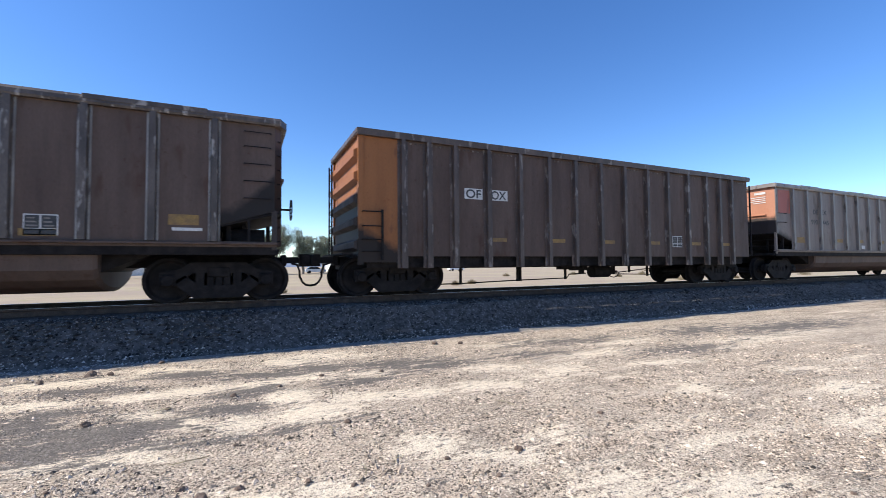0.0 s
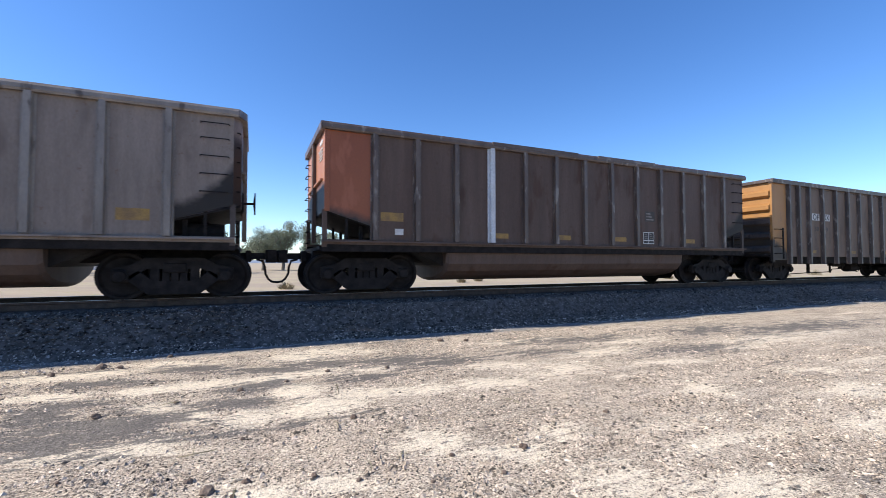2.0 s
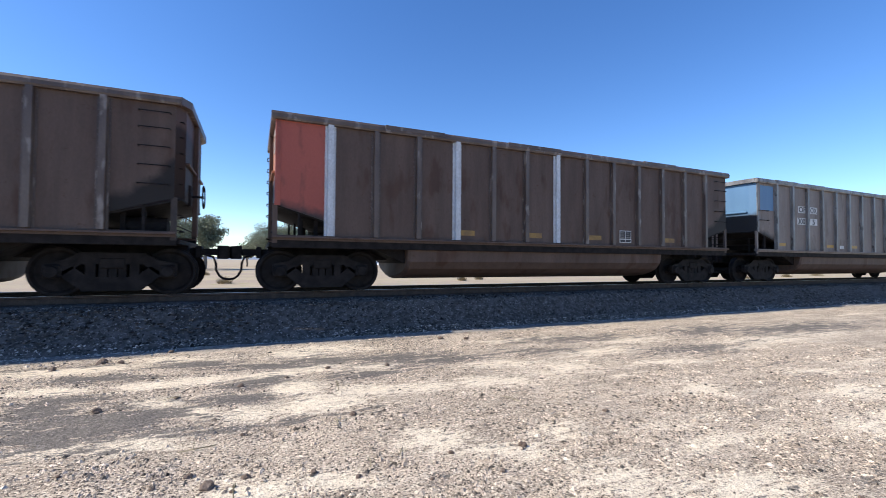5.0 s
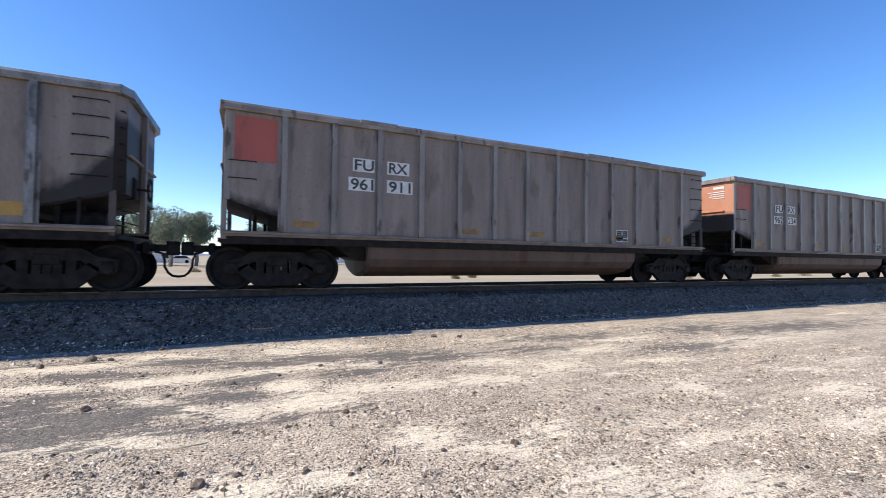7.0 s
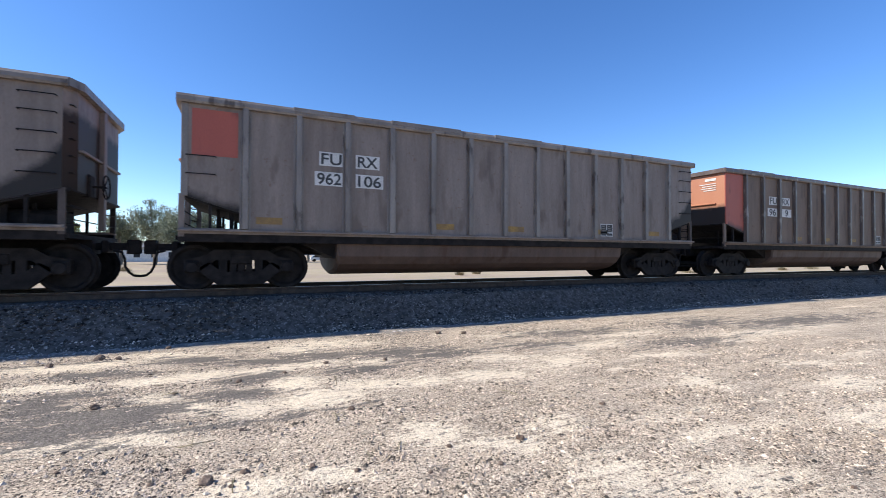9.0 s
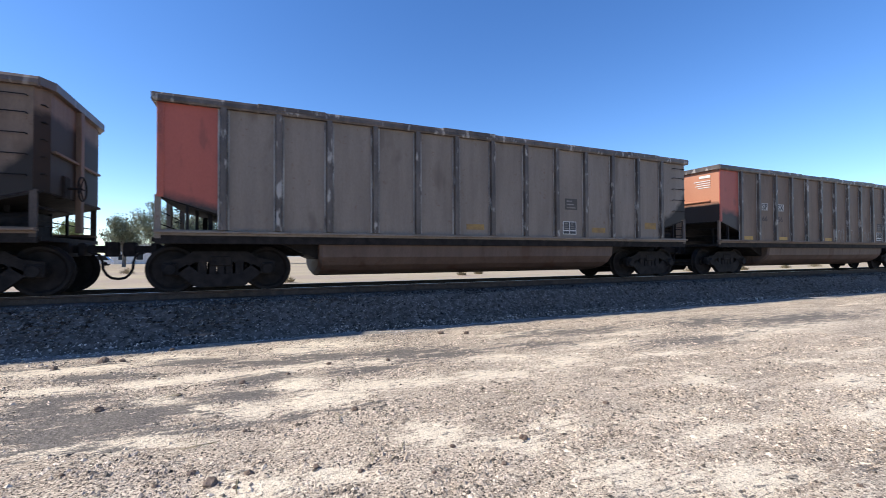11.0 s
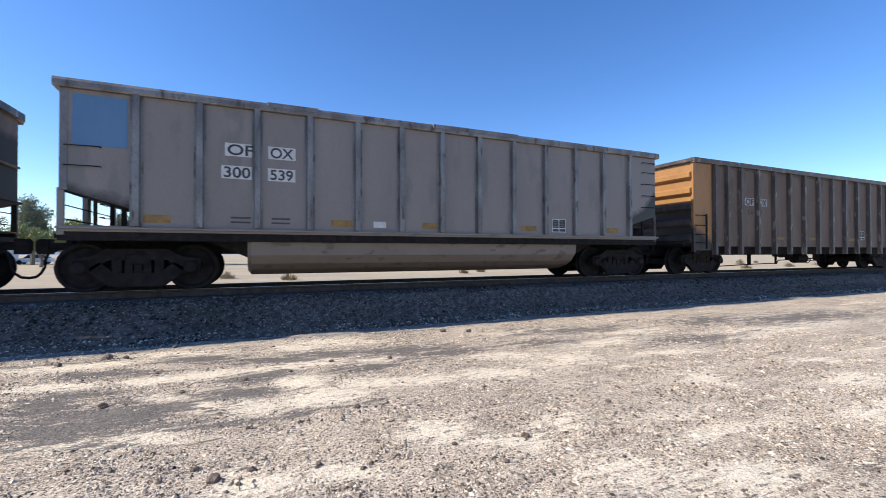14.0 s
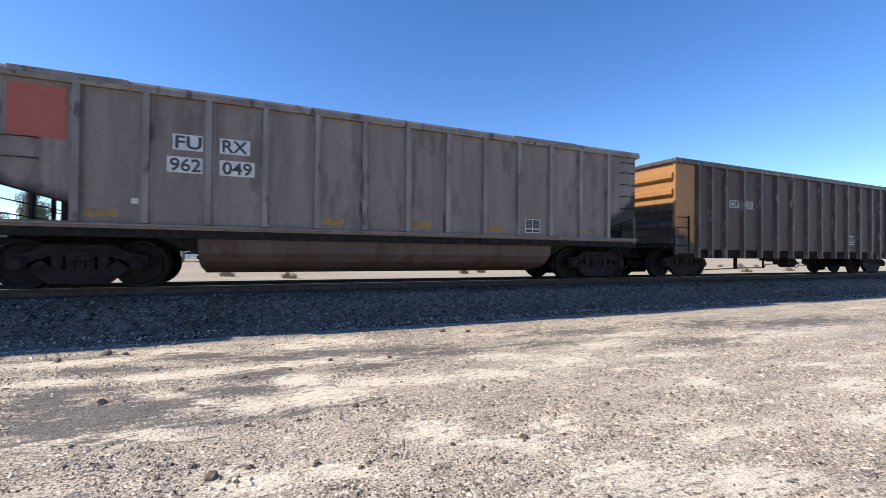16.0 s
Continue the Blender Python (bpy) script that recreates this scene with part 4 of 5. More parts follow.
def make_train():
    cars = []
    low = (-3.05, -1.0, 1.1, 4.15)

    def tub(*a, bx=3.28, square=False, **k):
        c = tub_car(*a, **k)
        data_box(c, bx, 1.29, TY)
        if square:
            q = plate(c, bx + 0.08, bx + 0.5, 1.72 if bx > 3.3 else 1.98, 2.05 if bx > 3.3 else 2.29, GHOST, TY, "paint_patch", "dark repainted square with faint rows")
            for i in range(3):
                plate(q, 0.05, 0.36 - 0.06 * i, 0.04 + 0.09 * i, 0.075 + 0.09 * i, CHALK, -0.004, "stencil_row")
        cars.append(c)
        return c

    def gon(*a):
        c = rib_car(*a)
        data_box(c, 3.1, 1.25, RY)
        cars.append(c)
        return c

    c = tub("dark brown dusty coal car with round tub", BROWN, DARKRIB, PEACH, "square", ORANGE)                       # A
    stripes(c, (5.34,), 1.53, 0.5, 0.2, DULL, TY)
    stripes(c, (3.22, 1.2), 1.28, 0.5, 0.12, DULL, TY)
    plate(c, 5.4, 5.9, 1.42, 1.48, WHITE, TY, "tag_plate", "small white tag plate")
    c = gon("dark brown ribbed coal car with ochre end", BROWN, GONRIB, RUSTY)                                        # B
    marks(c, ofox_low(), RY)
    stripes(c, (-3.75, -1.8, 0.1, 2.05, 4.05, 5.7), 1.32, 0.45, 0.1, DULL, RY)
    c = tub("grey coal car with orange patch and black lettering", GREY, SILVER, PEACH, "square", RED, bx=2.31)                   # C
    marks(c, [("DE", -4.56, 2.68, 0.36, 0.2), ("EX", -3.9, 2.68, 0.38, 0.2), ("990", -4.72, 2.26, 0.5, 0.2), ("445", -3.87, 2.26, 0.5, 0.2)], TY, None)
    stripes(c, (-5.8, 5.3), 1.5, 0.52, 0.22, DULL, TY)
    stripes(c, (-2.72, -0.9, 1.1), 1.55, 0.44, 0.14, DULL, TY)
    plate(c, -0.64, -0.34, 1.28, 1.44, WHITE, TY, "tag_plate", "small white tag plate")
    c = tub("brown coal car with orange end bay and one white rib", BROWN, BROWNRIB, PEACH, "full", ORANGE, white=(3,), bx=2.31, square=True)   # D
    stripes(c, (-5.96,), 1.67, 0.54, 0.2, DULL, TY)
    stripes(c, low, 1.34, 0.5, 0.13, DULL, TY)
    plate(c, -5.62, -5.42, 1.36, 1.5, WHITE, TY, "tag_plate", "small white tag plate")
    c = gon("grey-brown ribbed coal car with ochre yellow end", UMBER, GONRIB, YELLOW)                                 # E
    marks(c, ofox_low(), RY)
    marks(c, [("58", -4.45, 1.96, 0.42, 0.18), ("59", -3.78, 1.96, 0.42, 0.18)], RY, None, GHOST)
    stripes(c, (-4.8, -1.8, 1.1, 3.2, 5.7), 1.08, 0.5, 0.12, DULL, RY)
    c = tub("brown coal car with red end bay and one white rib", BROWN, BROWNRIB, PEACH, "full", RED, white=(6,), bx=2.31, square=True)         # F
    marks(c, [("DE", -4.56, 2.66, 0.36, 0.2), ("EX", -3.9, 2.66, 0.38, 0.2)], TY, None, GHOST)
    stripes(c, (-5.9, *low), 1.34, 0.5, 0.13, DULL, TY)
    c = tub("brown coal car with red end bay and white ribs", BROWN, BROWNRIB, PEACH, "full", RED, white=(0, 3, 6), bx=2.31)       # G
    stripes(c, low, 1.34, 0.5, 0.13, DULL, TY)
    c = tub("grey coal car with bright yellow patches", GREY, RIBBED, BLUE, "square", BLUE)                          # H
    marks(c, ofox(), TY)
    marks(c, [("300", -4.72, 2.21, 0.57, 0.26), ("5", -3.87, 2.21, 0.53, 0.26)], TY)
    stripes(c, (-6.0, -2.68, -0.82, 2.22), 1.36, 0.5, 0.11, BRASS, TY)
    stripes(c, (5.57,), 1.35, 0.46, 0.23, BRASS, TY)
    plate(c, -1.7, -1.4, 1.32, 1.45, WHITE, TY, "tag_plate", "small white tag plate")
    for n1, n2, m in (("961", "911", GREY), ("962", "234", GREY), ("962", "106", GREY)):                                # I J K
        c = tub("grey aluminium coal car with orange corner patch", m, SILVER, BROWN if n1 == "961" else PEACH, "square", RED)
        marks(c, furx(n1, n2), TY)
        stripes(c, (-5.9, -1.95, 0.1, 3.05, 5.2), 1.34, 0.5, 0.14, DULL, TY)
    c = tub("brown-grey coal car with red end bay", UMBER, BROWNRIB, PEACH, "full", RED)                                  # L
    marks(c, furx("96", "9"), TY)
    stripes(c, low, 1.34, 0.5, 0.13, DULL, TY)
    c = tub("grey-brown coal car with a dark repainted square", DUN, DARKRIB, PEACH, "full", RED, bx=2.26, square=True)                    # M
    stripes(c, (-0.74, 3.3), 1.36, 0.5, 0.14, DULL, TY)
    stripes(c, (5.4,), 1.5, 0.48, 0.2, DULL, TY)
    for n in "ON":
        c = tub("brown coal car with faded red end bay and yellow patches" if n == "N" else "brown coal car with red end bay and chalk graffiti", UMBER, DARKRIB, PEACH, "full", RED, bx=3.45, square=True, heavy=True)  # N O
        marks(c, [("SP", -4.86, 2.32, 0.36, 0.26), ("SX", -3.92, 2.32, 0.42, 0.26)], TY, DUSTY)
        marks(c, [("66", -4.86, 1.92, 0.34, 0.18), ("56", -3.9, 1.92, 0.34, 0.18)], TY, None, DARKENED)
        if n == "O":
            scrawl(c)
            stripes(c, (-5.9, -3.8, -0.7), 1.24, 0.5, 0.12, BRASS, TY)
            stripes(c, (5.38,), 1.83, 0.5, 0.22, BRASS, TY)
        else:
            stripes(c, (-5.89,), 1.81, 0.5, 0.2, BRASS, TY)
            stripes(c, (-3.93, -1.9, 0.2, 2.25, 5.3), 1.51, 0.42, 0.09, BRASS, TY)
            stripes(c, (-3.9, -1.9, 0.2, 5.3), 1.27, 0.42, 0.09, DULL, TY)
    c = tub("pale grey aluminium coal car with blue corner patch", PALE, RIBBED, PALE, "square", BLUE)                    # P
    marks(c, ofox(), TY)
    marks(c, [("300", -4.72, 2.21, 0.57, 0.26), ("539", -3.87, 2.21, 0.53, 0.26)], TY)
    stripes(c, (-6.02, -2.6, -0.5, 2.3, 5.2), 1.3, 0.46, 0.15, DULL, TY)
    for x in (-4.55, -3.8):
        for z in (1.33, 1.42):
            plate(c, x, x + 0.36, z, z + 0.035, GHOST, TY, "stencil_row", "faint unreadable stencil row")
    plate(c, -1.67, -1.38, 1.3, 1.44, WHITE, TY, "tag_plate", "small white tag plate")
    c = gon("brown ribbed coal car with amber yellow end", UMBER, GONRIB, YELLOW)                                 # Q
    marks(c, ofox_low(), RY, DUSTY)
    marks(c, [("54", -4.45, 2.05, 0.4, 0.18), ("7", -3.7, 2.05, 0.2, 0.18)], RY, None, GHOST)
    stripes(c, (-2.7, -0.6, 2.3), 1.2, 0.45, 0.1, DULL, RY)
    c = tub("grey aluminium coal car with bright orange corner patch", GREY, SILVER, PEACH, "square", RED)               # R
    marks(c, furx("962", "049"), TY)
    stripes(c, (-6.0, -1.95, 0.1, 2.1, 5.2), 1.32, 0.5, 0.14, DULL, TY)
    plate(c, -5.3, -5.14, 1.58, 1.68, WHITE, TY, "tag_plate", "small white tag plate")
    c = gon("dark brown ribbed coal car with ochre yellow end", BROWN, GONRIB, YELLOW)                                        # S
    marks(c, ofox_low(), RY, DUSTY)
    return cars


def scrawl(car):
    """Chalky spray strokes that spell nothing."""
    def ribbon(bm, pts, w):
        rows = []
        for i, p in enumerate(pts):
            d = Vector(pts[min(i + 1, len(pts) - 1)]) - Vector(pts[max(i - 1, 0)])
            n = Vector((-d.y, d.x)).normalized() * w * (0.7 + 0.3 * math.sin(i * 1.7))
            rows.append([bm.verts.new((p[0] + k * n.x, -1.5245, p[1] + k * n.y)) for k in (-1, 1)])
        for a, b in zip(rows, rows[1:]):
            bm.faces.new((a[0], b[0], b[1], a[1]))

    def build(bm):
        rnd = random.Random(5)
        for x, z, w, h, turns in ((-1.15, 1.5, 0.1, 0.24, 0.5), (0.1, 1.5, 0.09, 0.2, 0.6), (0.32, 1.46, 0.13, 0.24, 1.1), (0.62, 1.48, 0.14, 0.27, 1.2), (1.25, 1.6, 0.22, 0.12, 0.7), (2.5, 1.5, 0.1, 0.16, 0.9), (2.68, 1.5, 0.1, 0.2, 0.6), (2.85, 1.5, 0.1, 0.16, 1.1), (3.02, 1.52, 0.08, 0.14, 0.8)):
            start, lean = rnd.uniform(0, math.tau), rnd.uniform(0.5, 1.5)
            ribbon(bm, [(x + w * math.cos(start + t * math.tau * turns) + 0.05 * math.sin(t * 7 * lean), z + h * math.sin(start + t * math.tau * turns * lean)) for t in np.linspace(0, 1, 26)], 0.022)
    hang("graffiti", shared("graffiti", CHALK, build), car, "chalky white scrawled spray strokes")


CARS = make_train()


# ---- loose stones ----
def stones(name, label, material, places, seed, kind="stuff"):
    """Many small angular stones as one object: places of (x, y, z, size)."""
    rnd = np.random.RandomState(seed)
    base = np.array([(1, 0, 0), (-1, 0, 0), (0, 1, 0), (0, -1, 0), (0, 0, 1), (0, 0, -1)], float)
    tri = np.array([(0, 2, 4), (2, 1, 4), (1, 3, 4), (3, 0, 4), (2, 0, 5), (1, 2, 5), (3, 1, 5), (0, 3, 5)])
    n = len(places)
    p = np.asarray(places, float)
    v = base[None] * (0.6 + 0.7 * rnd.rand(n, 6, 1)) + 0.35 * (rnd.rand(n, 6, 3) - 0.5)
    v *= (0.7 + 0.6 * rnd.rand(n, 1, 3)) * np.array((1, 1, 0.62))
    a = rnd.rand(n) * math.tau
    c, s = np.cos(a)[:, None], np.sin(a)[:, None]
    v = np.stack([v[..., 0] * c - v[..., 1] * s, v[..., 0] * s + v[..., 1] * c, v[..., 2]], -1)
    v = v * p[:, None, 3:4] * 0.5 + p[:, None, :3]
    f = (tri[None] + 6 * np.arange(n)[:, None, None]).reshape(-1, 3)
    me = bpy.data.meshes.new(name)
    me.from_pydata(v.reshape(-1, 3).tolist(), [], f.tolist())
    me.materials.append(material)
    return tagged(new(name, me), label, "gravel", kind=kind)


def bank_height(y):
    pts = ((8.6, -0.06), (8.74, 0.03), (8.98, 0.22), (9.42, 0.63), (9.62, 0.69), (10.0, 0.69))
    return np.interp(y, [a for a, b in pts], [b for a, b in pts])


def island_variation(m, amount=0.5):
    """Each stone of a joined heap a little lighter or darker."""
    n, l = m.node_tree.nodes, m.node_tree.links
    s = n["Principled BSDF"]
    src = s.inputs["Base Color"].links[0].from_socket
    geo, r, sc = n.new("ShaderNodeNewGeometry"), n.new("ShaderNodeMapRange"), n.new("ShaderNodeVectorMath")
    r.inputs[3].default_value, r.inputs[4].default_value = 1 - amount, 1 + amount
    sc.operation = "SCALE"
    l.new(geo.outputs["Random Per Island"], r.inputs[0])
    l.new(src, sc.inputs[0])
    l.new(r.outputs[0], sc.inputs["Scale"])
    l.new(sc.outputs[0], s.inputs["Base Color"])


def scatter():
    rnd = np.random.RandomState(3)
    n = 15000
    x = -9 + 45 * rnd.rand(n) ** 1.5
    y = 8.7 + 0.97 * rnd.rand(n) ** 0.8
    stones("ballast_stones", "angular grey ballast stones on the bank", BALLAST, np.stack([x, y, bank_height(y) + 0.005, 0.035 + 0.05 * rnd.rand(n) ** 2], -1), 4)
    n = 6500
    x = -7 + 34 * rnd.rand(n) ** 1.3
    y = 8.86 - np.abs(rnd.randn(n)) * 0.27
    stones("toe_stones", "loose grey stones at the foot of the bank", TOE, np.stack([x, y, np.maximum(bank_height(y), 0), 0.02 + 0.05 * rnd.rand(n) ** 3], -1), 5)
    n = 190000
    d, a = 1.6 + 9.6 * rnd.rand(n) ** 1.2, radians(66) + radians(112) * (rnd.rand(n) - 0.5)
    x, y, roll = d * np.cos(a), d * np.sin(a), rnd.rand(n)
    size = 0.01 + 0.0018 * d * (0.3 + 0.7 * rnd.rand(n)) + 0.018 * rnd.rand(n) ** 4 + 0.035 * rnd.rand(n) ** 12
    sandy = patches(x, y, SAND, 1.7, (0.6, 2.0), -0.34)
    clump = np.array([noise.fractal((p * 1.6, q * 3.2, 9.4), 1.0, 2.0, 4) for p, q in zip(x, y)])
    keep = (y < 8.3) & (roll > 0.42 - 1.1 * clump) & (roll > 1.15 * sandy) & (roll > 1.1 * patches(x, y, OIL, 6.2, (0.35, 2.4), -0.42))
    x, y, size, sandy = x[keep], y[keep], size[keep], sandy[keep]
    z = [relief(p, q, w) for p, q, w in zip(x, y, sandy)]
    stones("gravel", "tan and grey pebbles strewn over the dust", PEBBLES, np.stack([x, y, z, size], -1), 6)
    rnd2 = random.Random(8)
    for cx, cy, spread, count in ((4.4, 3.2, 0.42, 110), (2.3, 3.1, 0.26, 60), (3.6, 3.6, 0.5, 40), (0.0, 3.25, 0.2, 16), (-1.9, 7.8, 0.5, 24), (1.2, 4.2, 0.5, 30), (-0.1, 5.7, 0.3, 14)):
        stones("stone_cluster", "scatter of broken pale stones on the dust", PEBBLES, [(p, q, relief(p, q, 0.3) + 0.006, rnd2.uniform(0.02, 0.05)) for p, q in ((rnd2.gauss(cx, spread), rnd2.gauss(cy, spread * 0.6)) for _ in range(count))], count)


def field_stone(x, y, size, seed):
    bm = bmesh.new()
    bmesh.ops.create_icosphere(bm, subdivisions=3, radius=size / 2)
    for v in bm.verts:
        p = v.co / size
        k = 1 + 0.5 * noise.noise((p.x * 2 + seed, p.y * 2, p.z * 2)) + 0.2 * noise.noise((p.x * 5, p.y * 5 + seed, p.z * 5))
        v.co = Vector((v.co.x * k * 1.15, v.co.y * k, max(v.co.z * k * 0.8, -0.22 * size)))
    me = bpy.data.meshes.new("stone")
    bm.to_mesh(me)
    bm.free()
    me.materials.append(ROCK)
    ob = tagged(new("stone", me), "rough brown field stone lying on the gravel", "stone", "loose stones beside the track")
    ob.location = (x, y, relief(x, y, 0.3) + 0.17 * size)


def build_stones():
    for i, (x, y, size) in enumerate(((-1.44, 5.4, 0.085), (-0.27, 3.35, 0.093), (-0.03, 3.4, 0.057), (-0.41, 3.56, 0.057), (-1.25, 8.35, 0.084), (-2.05, 7.86, 0.133), (-2.54, 7.62, 0.093), (-1.79, 7.75, 0.075), (-0.11, 3.22, 0.038), (-0.78, 5.65, 0.051), (-0.13, 5.76, 0.069), (0.41, 5.98, 0.052), (0.99, 6.3, 0.065), (3.43, 7.83, 0.113), (3.9, 7.63, 0.102), (1.82, 6.13, 0.067), (0.94, 4.34, 0.069), (0.42, 3.25, 0.045), (0.71, 3.08, 0.041), (2.1, 3.05, 0.067), (1.7, 2.72, 0.042), (3.36, 3.39, 0.053), (1.18, 2.82, 0.036), (-0.61, 3.46, 0.034), (-0.07, 4.23, 0.04), (-1.25, 3.9, 0.032), (3.71, 1.49, 0.034), (1.48, 3.15, 0.046))):
        field_stone(x, y, size * 0.9, i * 3.7)


def twigs():
    """Dry stems lying and standing on the gravel."""
    rnd = random.Random(31)
    for x, y, size, up in ((-0.1, 3.14, 0.11, 0.9), (1.15, 3.4, 0.2, 0.1), (0.82, 3.17, 0.12, 0.4), (0.75, 4.3, 0.25, 0.08), (0.95, 5.2, 0.16, 0.8), (-0.55, 4.05, 0.3, 0.06), (-0.9, 5.62, 0.2, 0.15), (2.75, 4.05, 0.24, 0.06)):
        bm = bmesh.new()
        a = rnd.uniform(0, math.tau)
        d = Vector((math.cos(a) * (1 - up), math.sin(a) * (1 - up), up)) * size
        mid = d * 0.5 + Vector((rnd.uniform(-1, 1), rnd.uniform(-1, 1), 0.4)) * size * 0.1
        tube(bm, [(0, 0, 0), mid, d], 0.0045, 5)
        tube(bm, [mid, mid + Vector((-d.y, d.x, d.z + size * 0.2)) * 0.35], 0.003, 5)
        me = bpy.data.meshes.new("twig")
        bm.to_mesh(me)
        bm.free()
        me.materials.append(DRYLEAF)
        tagged(new("twig", me), "dry pale twig on the gravel", "twig", "dry twigs on the gravel").location = (x, y, relief(x, y, 0.3) + 0.002)


BALLAST, PEBBLES = STONE.copy(), PEBBLE.copy()
island_variation(BALLAST, 0.8), island_variation(PEBBLES, 0.92), island_variation(TOE, 0.5)
scatter()
build_stones()
twigs()


# ---- far side of the track ----
def tree(x, y, height, width, seed, leaf, label):
    """A tapered trunk with limbs, and a crown of many small leaf clumps with gaps."""
    rnd = random.Random(seed)
    t = tagged(new("tree"), label, "tree", "trees behind the railway")
    t.location = (x, y, 0.1)
    bm = bmesh.new()
    tips = []
    fork = height * rnd.uniform(0.15, 0.25)
    tube(bm, [(0, 0, -0.1), (0.1, 0, fork * 0.5), (0, 0.1, fork)], height * 0.03, 8)
    for i in range(9):
        a, lean = i * 2.4 + rnd.random(), rnd.uniform(0.25, 1.0)
        r, top = width * 0.42 * lean, height * rnd.uniform(0.55, 0.92) * (1.08 - 0.3 * lean)
        p1 = Vector((math.cos(a) * r * 0.4, math.sin(a) * r * 0.4, fork + (top - fork) * 0.5))
        p2 = Vector((math.cos(a) * r, math.sin(a) * r, top))
        tube(bm, [(0, 0.05, fork * 0.9), p1, p2], height * 0.011, 5)
        tips += [p1, (p1 + p2) / 2, p2]
        for _ in range(3):
            q = p1.lerp(p2, rnd.random())
            e = q + Vector((rnd.uniform(-1, 1), rnd.uniform(-1, 1), rnd.uniform(0.0, 0.8))) * height * 0.11
            tube(bm, [q, e], height * 0.005, 4)
            tips.append(e)
    part("trunk", bm, BARK, t)
    tris, verts = [], []
    for c in tips:
        rad = height * rnd.uniform(0.07, 0.15)
        for _ in range(250):
            d = Vector((rnd.gauss(0, 1), rnd.gauss(0, 1), rnd.gauss(0, 0.75)))
            p = c + d.normalized() * rad * rnd.random() ** 0.4
            s1, k = rnd.uniform(0.09, 0.21), len(verts)
            for _ in range(3):
                verts.append(p + Vector((rnd.uniform(-1, 1), rnd.uniform(-1, 1), rnd.uniform(-1, 1))) * s1)
            tris.append((k, k + 1, k + 2))
    me = bpy.data.meshes.new("crown")
    me.from_pydata(verts, [], tris)
    me.materials.append(leaf)
    hang("crown", me, t)


def shrub(x, y, size, seed):
    rnd = random.Random(seed)
    verts, tris = [], []
    for _ in range(420):
        a, k = rnd.random() * math.tau, len(verts)
        r, h = size * rnd.random() ** 0.6, 0.0
        p = Vector((math.cos(a) * r, math.sin(a) * r, rnd.random() * size * 0.9 * (1.1 - r / size)))
        d = Vector((math.cos(a), math.sin(a), 1.2)) * rnd.uniform(0.08, 0.22)
        w = Vector((-d.y, d.x, 0)).normalized() * 0.014
        verts += [p - w, p + w, p + d]
        tris.append((k, k + 1, k + 2))
    me = bpy.data.meshes.new("shrub")
    me.from_pydata(verts, [], tris)
    me.materials.append(DRYLEAF)
    ob = tagged(new("shrub", me), "dry grey-green desert shrub", "shrub", "shrubs in the dry field")
    ob.location = (x, y, 0.1)


def parked_car(x, y, turn, paint, label, tall=1.45):
    c = tagged(new("parked_car"), label, "car", "vehicles parked along the far road")
    c.matrix_world = pose(x, y, 0.12, 0, 0, turn)
    h = tall
    body = bmesh.new()
    prism(body, [(-2.2, 0.3), (-2.25, 0.62), (-2.1, 0.82), (-1.0, 0.92), (1.5, 0.95), (2.15, 0.9), (2.25, 0.6), (2.2, 0.3)], -0.88, 0.88)
    b = part("body", body, paint, c)
    cab = bmesh.new()
    prism(cab, [(-1.05, 0.9), (-0.4, h - 0.06), (1.25, h - 0.04), (1.95, 0.93)], -0.76, 0.76)
    part("window", cab, GLASSY, b, "dark window glass")
    roof = bmesh.new()
    prism(roof, [(-0.5, h - 0.05), (-0.4, h), (1.2, h), (1.35, h - 0.05)], -0.77, 0.77)
    part("roof", roof, paint, b)
    for wx in (-1.4, 1.4):
        for wy in (-0.8, 0.8):
            w = bmesh.new()
            lathe_y(w, [(0.2, -0.1), (0.32, -0.1), (0.32, 0.1), (0.2, 0.1)], 14, (wx, wy, 0.32))
            part("wheel", w, IRON, c)


def low_building(x, y, length, depth, height, label):
    b = tagged(new("building"), label, "building")
    b.location = (x, y, 0.08)
    wall = bmesh.new()
    box(wall, -length / 2, length / 2, 0, depth, -0.2, height)
    w = part("wall", wall, PLASTER, b)
    roof = bmesh.new()
    prism_pts = [(-0.3, height), (depth / 2, height + depth * 0.18), (depth + 0.3, height), (depth + 0.3, height - 0.12), (-0.3, height - 0.12)]
    extrude_x(roof, prism_pts, -length / 2 - 0.3, length / 2 + 0.3)
    part("roof", roof, ROOFING, b)
    for i in range(max(2, int(length / 3))):
        wx = -length / 2 + 1.2 + i * 3
        g = bmesh.new()
        box(g, wx, wx + 1.1, -0.03, 0.05, 0.9, 2.0)
        part("window", g, GLASSY, w)




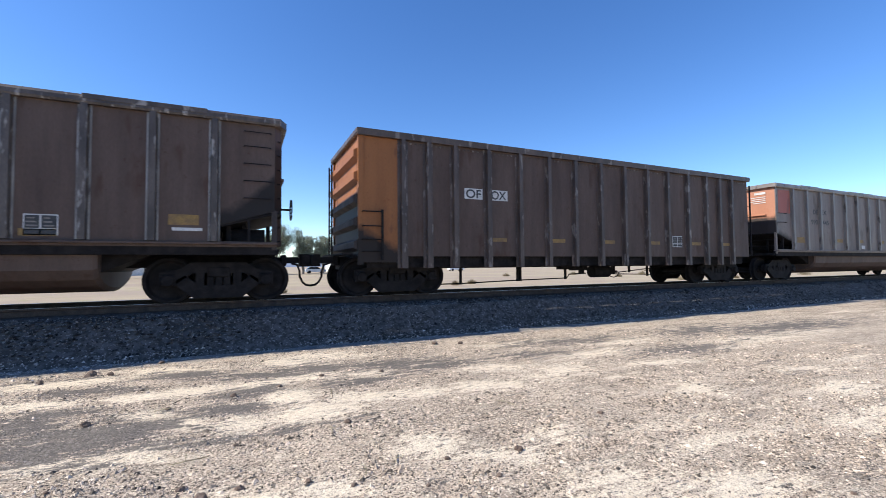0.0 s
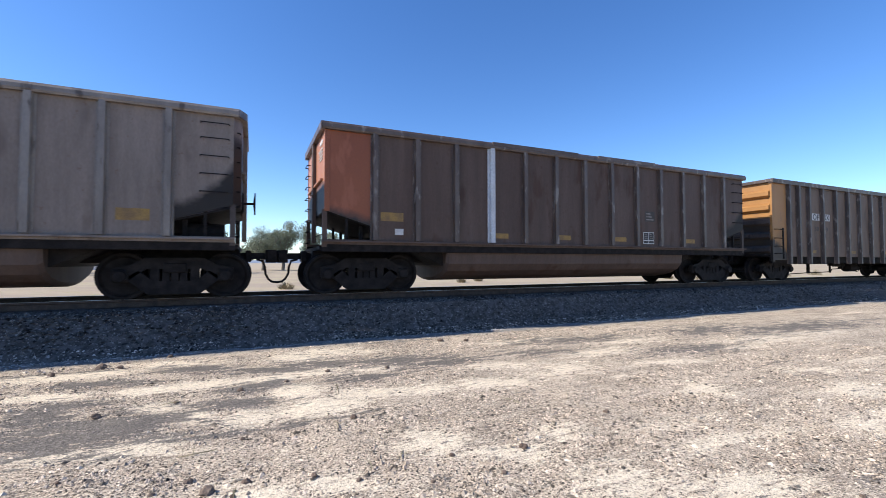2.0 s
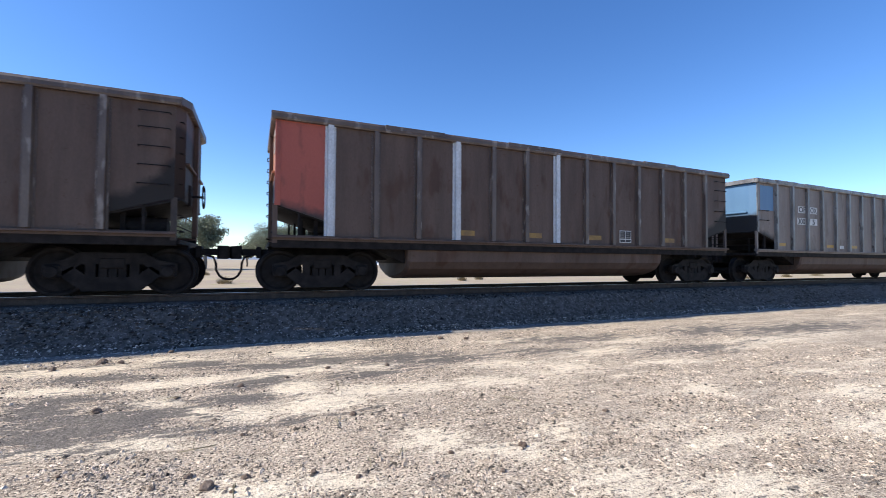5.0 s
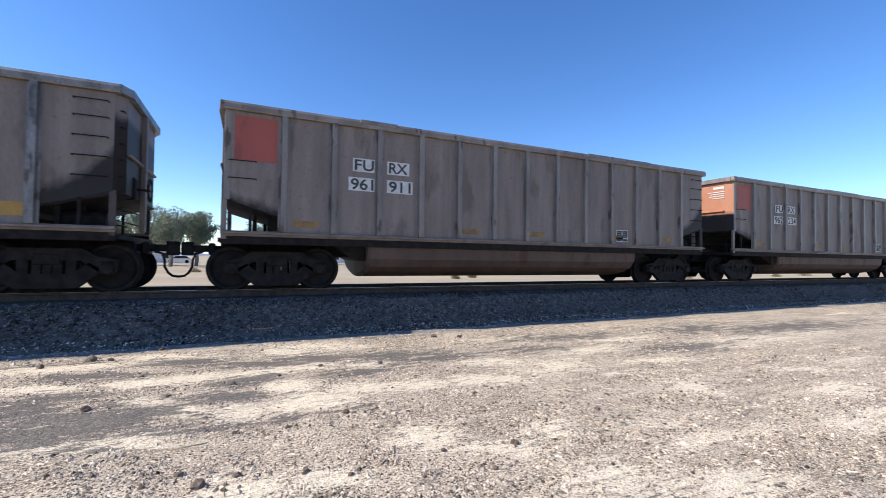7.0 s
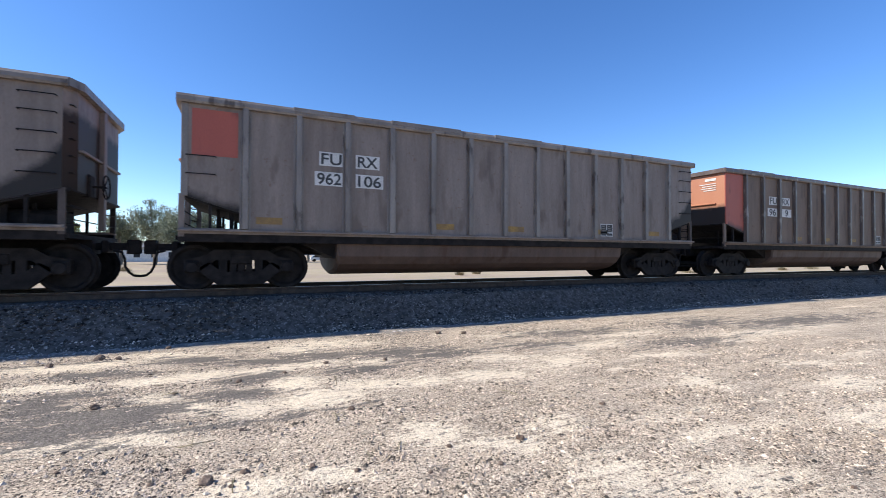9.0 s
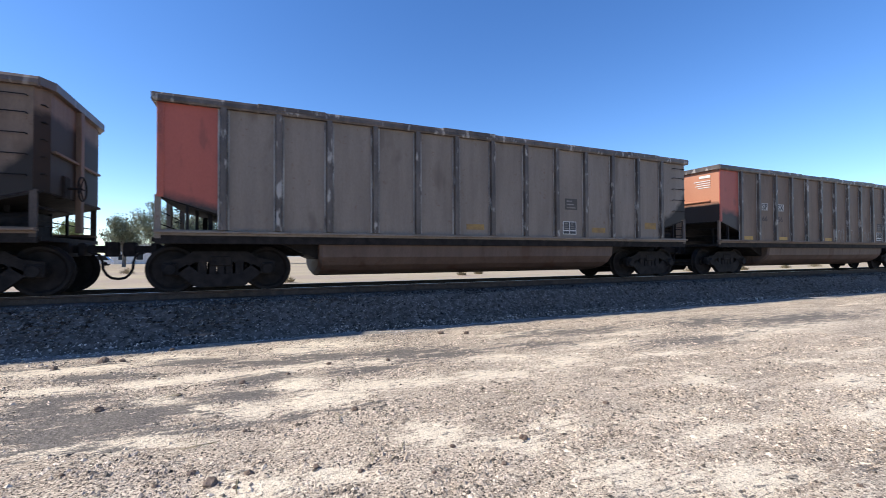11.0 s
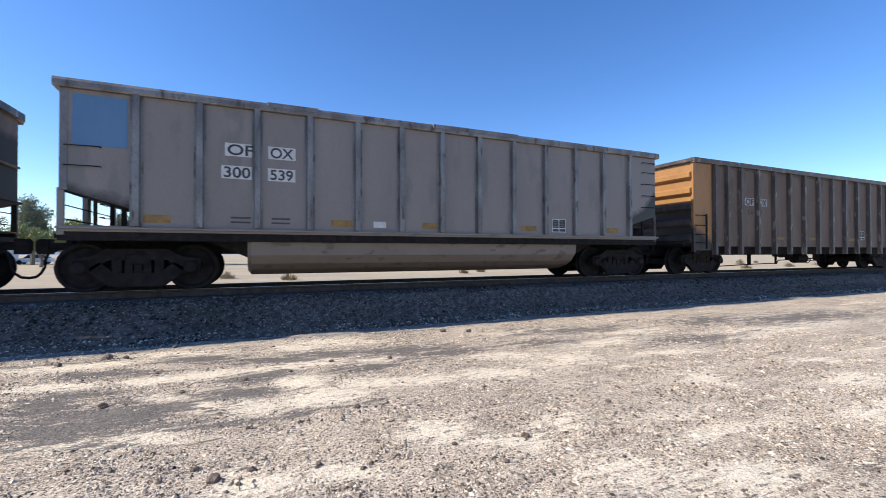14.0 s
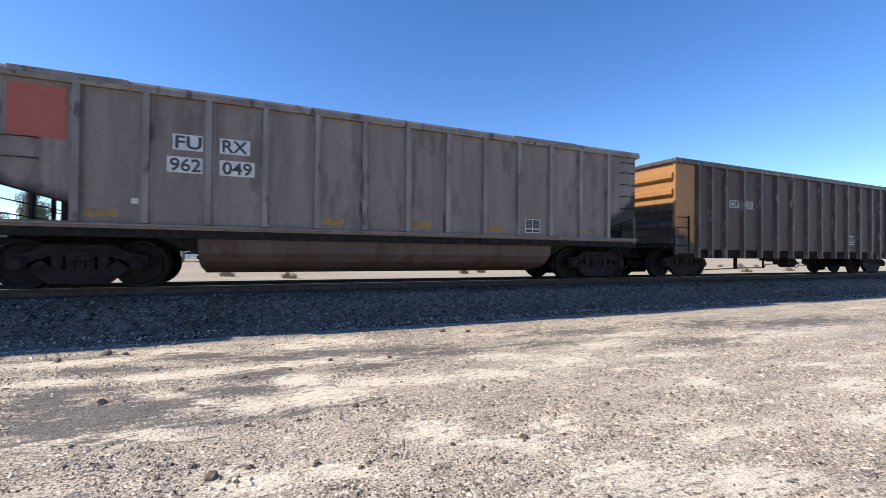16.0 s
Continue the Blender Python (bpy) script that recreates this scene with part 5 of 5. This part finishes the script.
def far_side():
    for i, (x, y, h, w, leaf, label) in enumerate((
            (-9.2, 66, 8.6, 6, LEAF, "dusty green tree with a rounded crown"), (-12.6, 72, 9.6, 7, LEAF, "tall dusty green tree behind the railway"),
            (-6.6, 70, 8.0, 5, LEAF, "dusty green tree with an uneven crown"), (-17.5, 76, 8.4, 7, LEAF, "dusty green tree with open branches"),
            (-24.5, 76, 6.8, 7, LEAF2, "yellow-green spreading tree in the field"), (-23.0, 64, 5.8, 6, LEAF2, "low yellow-green tree near the road"),
            (-29.0, 78, 9.6, 6, LEAF, "grey-green tree with a thin crown"), (-37, 82, 9.8, 8, LEAF, "wide grey-green tree in the field"), (-45, 85, 9, 8, LEAF2, "yellow-green tree at the field's edge"),
            (1.6, 90, 9.6, 10, LEAF, "round grey-green tree far off"), (5.4, 92, 10.8, 12, LEAF, "broad dusty green tree far off"), (11.0, 95, 9.6, 8, LEAF, "broad olive-green tree far off"), (15.5, 97, 8.8, 7, LEAF, "olive-green tree with ragged edges"),
            (-1.5, 96, 6.2, 5, LEAF, "small grey-green tree far off"))):
        tree(x, y, h, w, 20 + i, leaf, label)
    rnd = random.Random(12)
    for i in range(26):
        y = rnd.uniform(24, 62)
        shrub(rnd.uniform(-0.75, 2.2) * y, y, rnd.uniform(0.25, 0.7), i)
    for x, y, turn, tall in ((-31, 84, 3, 1.5), (-24, 88, 2, 1.7), (-12, 96, 4, 1.45), (14.0, 98, 181, 1.45), (30.0, 102, 3, 1.8), (52.0, 104, 2, 1.7)):
        parked_car(x, y, turn, CARWHITE, "white car parked beside the far road", tall)
    low_building(-46, 92, 14, 8, 3.2, "low white building with a grey roof")
    low_building(-20, 104, 12, 7, 3.0, "white shed behind the trees")
    low_building(30, 125, 16, 8, 3.0, "long low white building far off")
    # hazy hills on the horizon
    verts, faces = [], []
    xs = np.linspace(-2600, 4200, 120)
    for x in xs:
        up = math.exp(-((x - 1350) / 600) ** 2) * 170 + math.exp(-((x - 2600) / 800) ** 2) * 120 + 25
        up *= 0.85 + 0.5 * noise.noise((x * 0.003, 0, 0)) + 0.2 * noise.noise((x * 0.012, 4, 0))
        verts += [(x, 3000, -5), (x, 3150, max(up * 0.6, 6)), (x, 3350, max(up, 10)), (x, 3700, -5)]
    for i in range(len(xs) - 1):
        for j in range(3):
            faces.append((4 * i + j, 4 * i + 4 + j, 4 * i + 5 + j, 4 * i + 1 + j))
    me = bpy.data.meshes.new("backdrop_hills")
    me.from_pydata(verts, [], faces)
    me.materials.append(HILL)
    tagged(new("backdrop_hills", me), "hazy blue range of hills on the horizon", "hills", kind="structure")


far_side()


# ---- sleepers ----
def sleepers():
    def build(bm):
        box(bm, -0.115, 0.115, -1.3, 1.3, -0.17, 0.0, 0.012)
    me = shared("sleeper", TIEWOOD, build)
    plates = shared("tie_plate", RAILSIDE, lambda bm: (box(bm, -0.1, 0.1, -0.93, -0.58, 0.0, 0.016), box(bm, -0.1, 0.1, 0.58, 0.93, 0.0, 0.016)))
    for i in range(290):
        t = hang("sleeper", me, TRACK, "", (-22 + 0.51 * i, TRACK_Y + 0.02 * math.sin(i * 7.3), 0.682))
        if i < 120:
            hang("tie_plate", plates, t)
    bm = bmesh.new()
    for i in range(-780, 780):
        x = 0.51 * i
        if not -22.2 < x < 126:
            box(bm, x - 0.115, x + 0.115, TRACK_Y - 1.3, TRACK_Y + 1.3, 0.52, 0.682)
    tagged(part("far_sleepers", bm, TIEWOOD, TRACK), kind="stuff")


sleepers()


def motions():
    track = [(0, -14.417), (0.5, -22.800), (1, -30.826), (1.5, -39.416), (2, -47.695), (2.5, -55.787), (3, -64.313), (3.5, -72.402), (4, -80.681), (6.5, -122.084), (7, -130.417), (7.5, -138.646), (8, -146.961), (8.5, -155.230), (9, -163.570), (11.5, -204.793), (12, -213.392), (12.5, -221.685), (13, -229.733), (13.5, -238.289), (14, -246.365), (14.5, -254.644), (15, -263.198), (15.5, -271.339), (16, -279.619)]
    for k, car in enumerate(CARS):
        walk(car, [(t, pose(s + k * PITCH + X0, TRACK_Y, RAIL_Z)) for t, s in track])
    ts, ss = [t for t, s in track], [s for t, s in track]
    frames = [i / FPS for i in range(int(16 * FPS) + 1)]
    turns = [math.degrees(np.interp(t, ts, ss) / 0.457) for t in frames]
    for w, dx in WHEELS:
        walk(w, [(t, pose(dx, 0, 0.457, 0, a, 0)) for t, a in zip(frames, turns)])


motions()
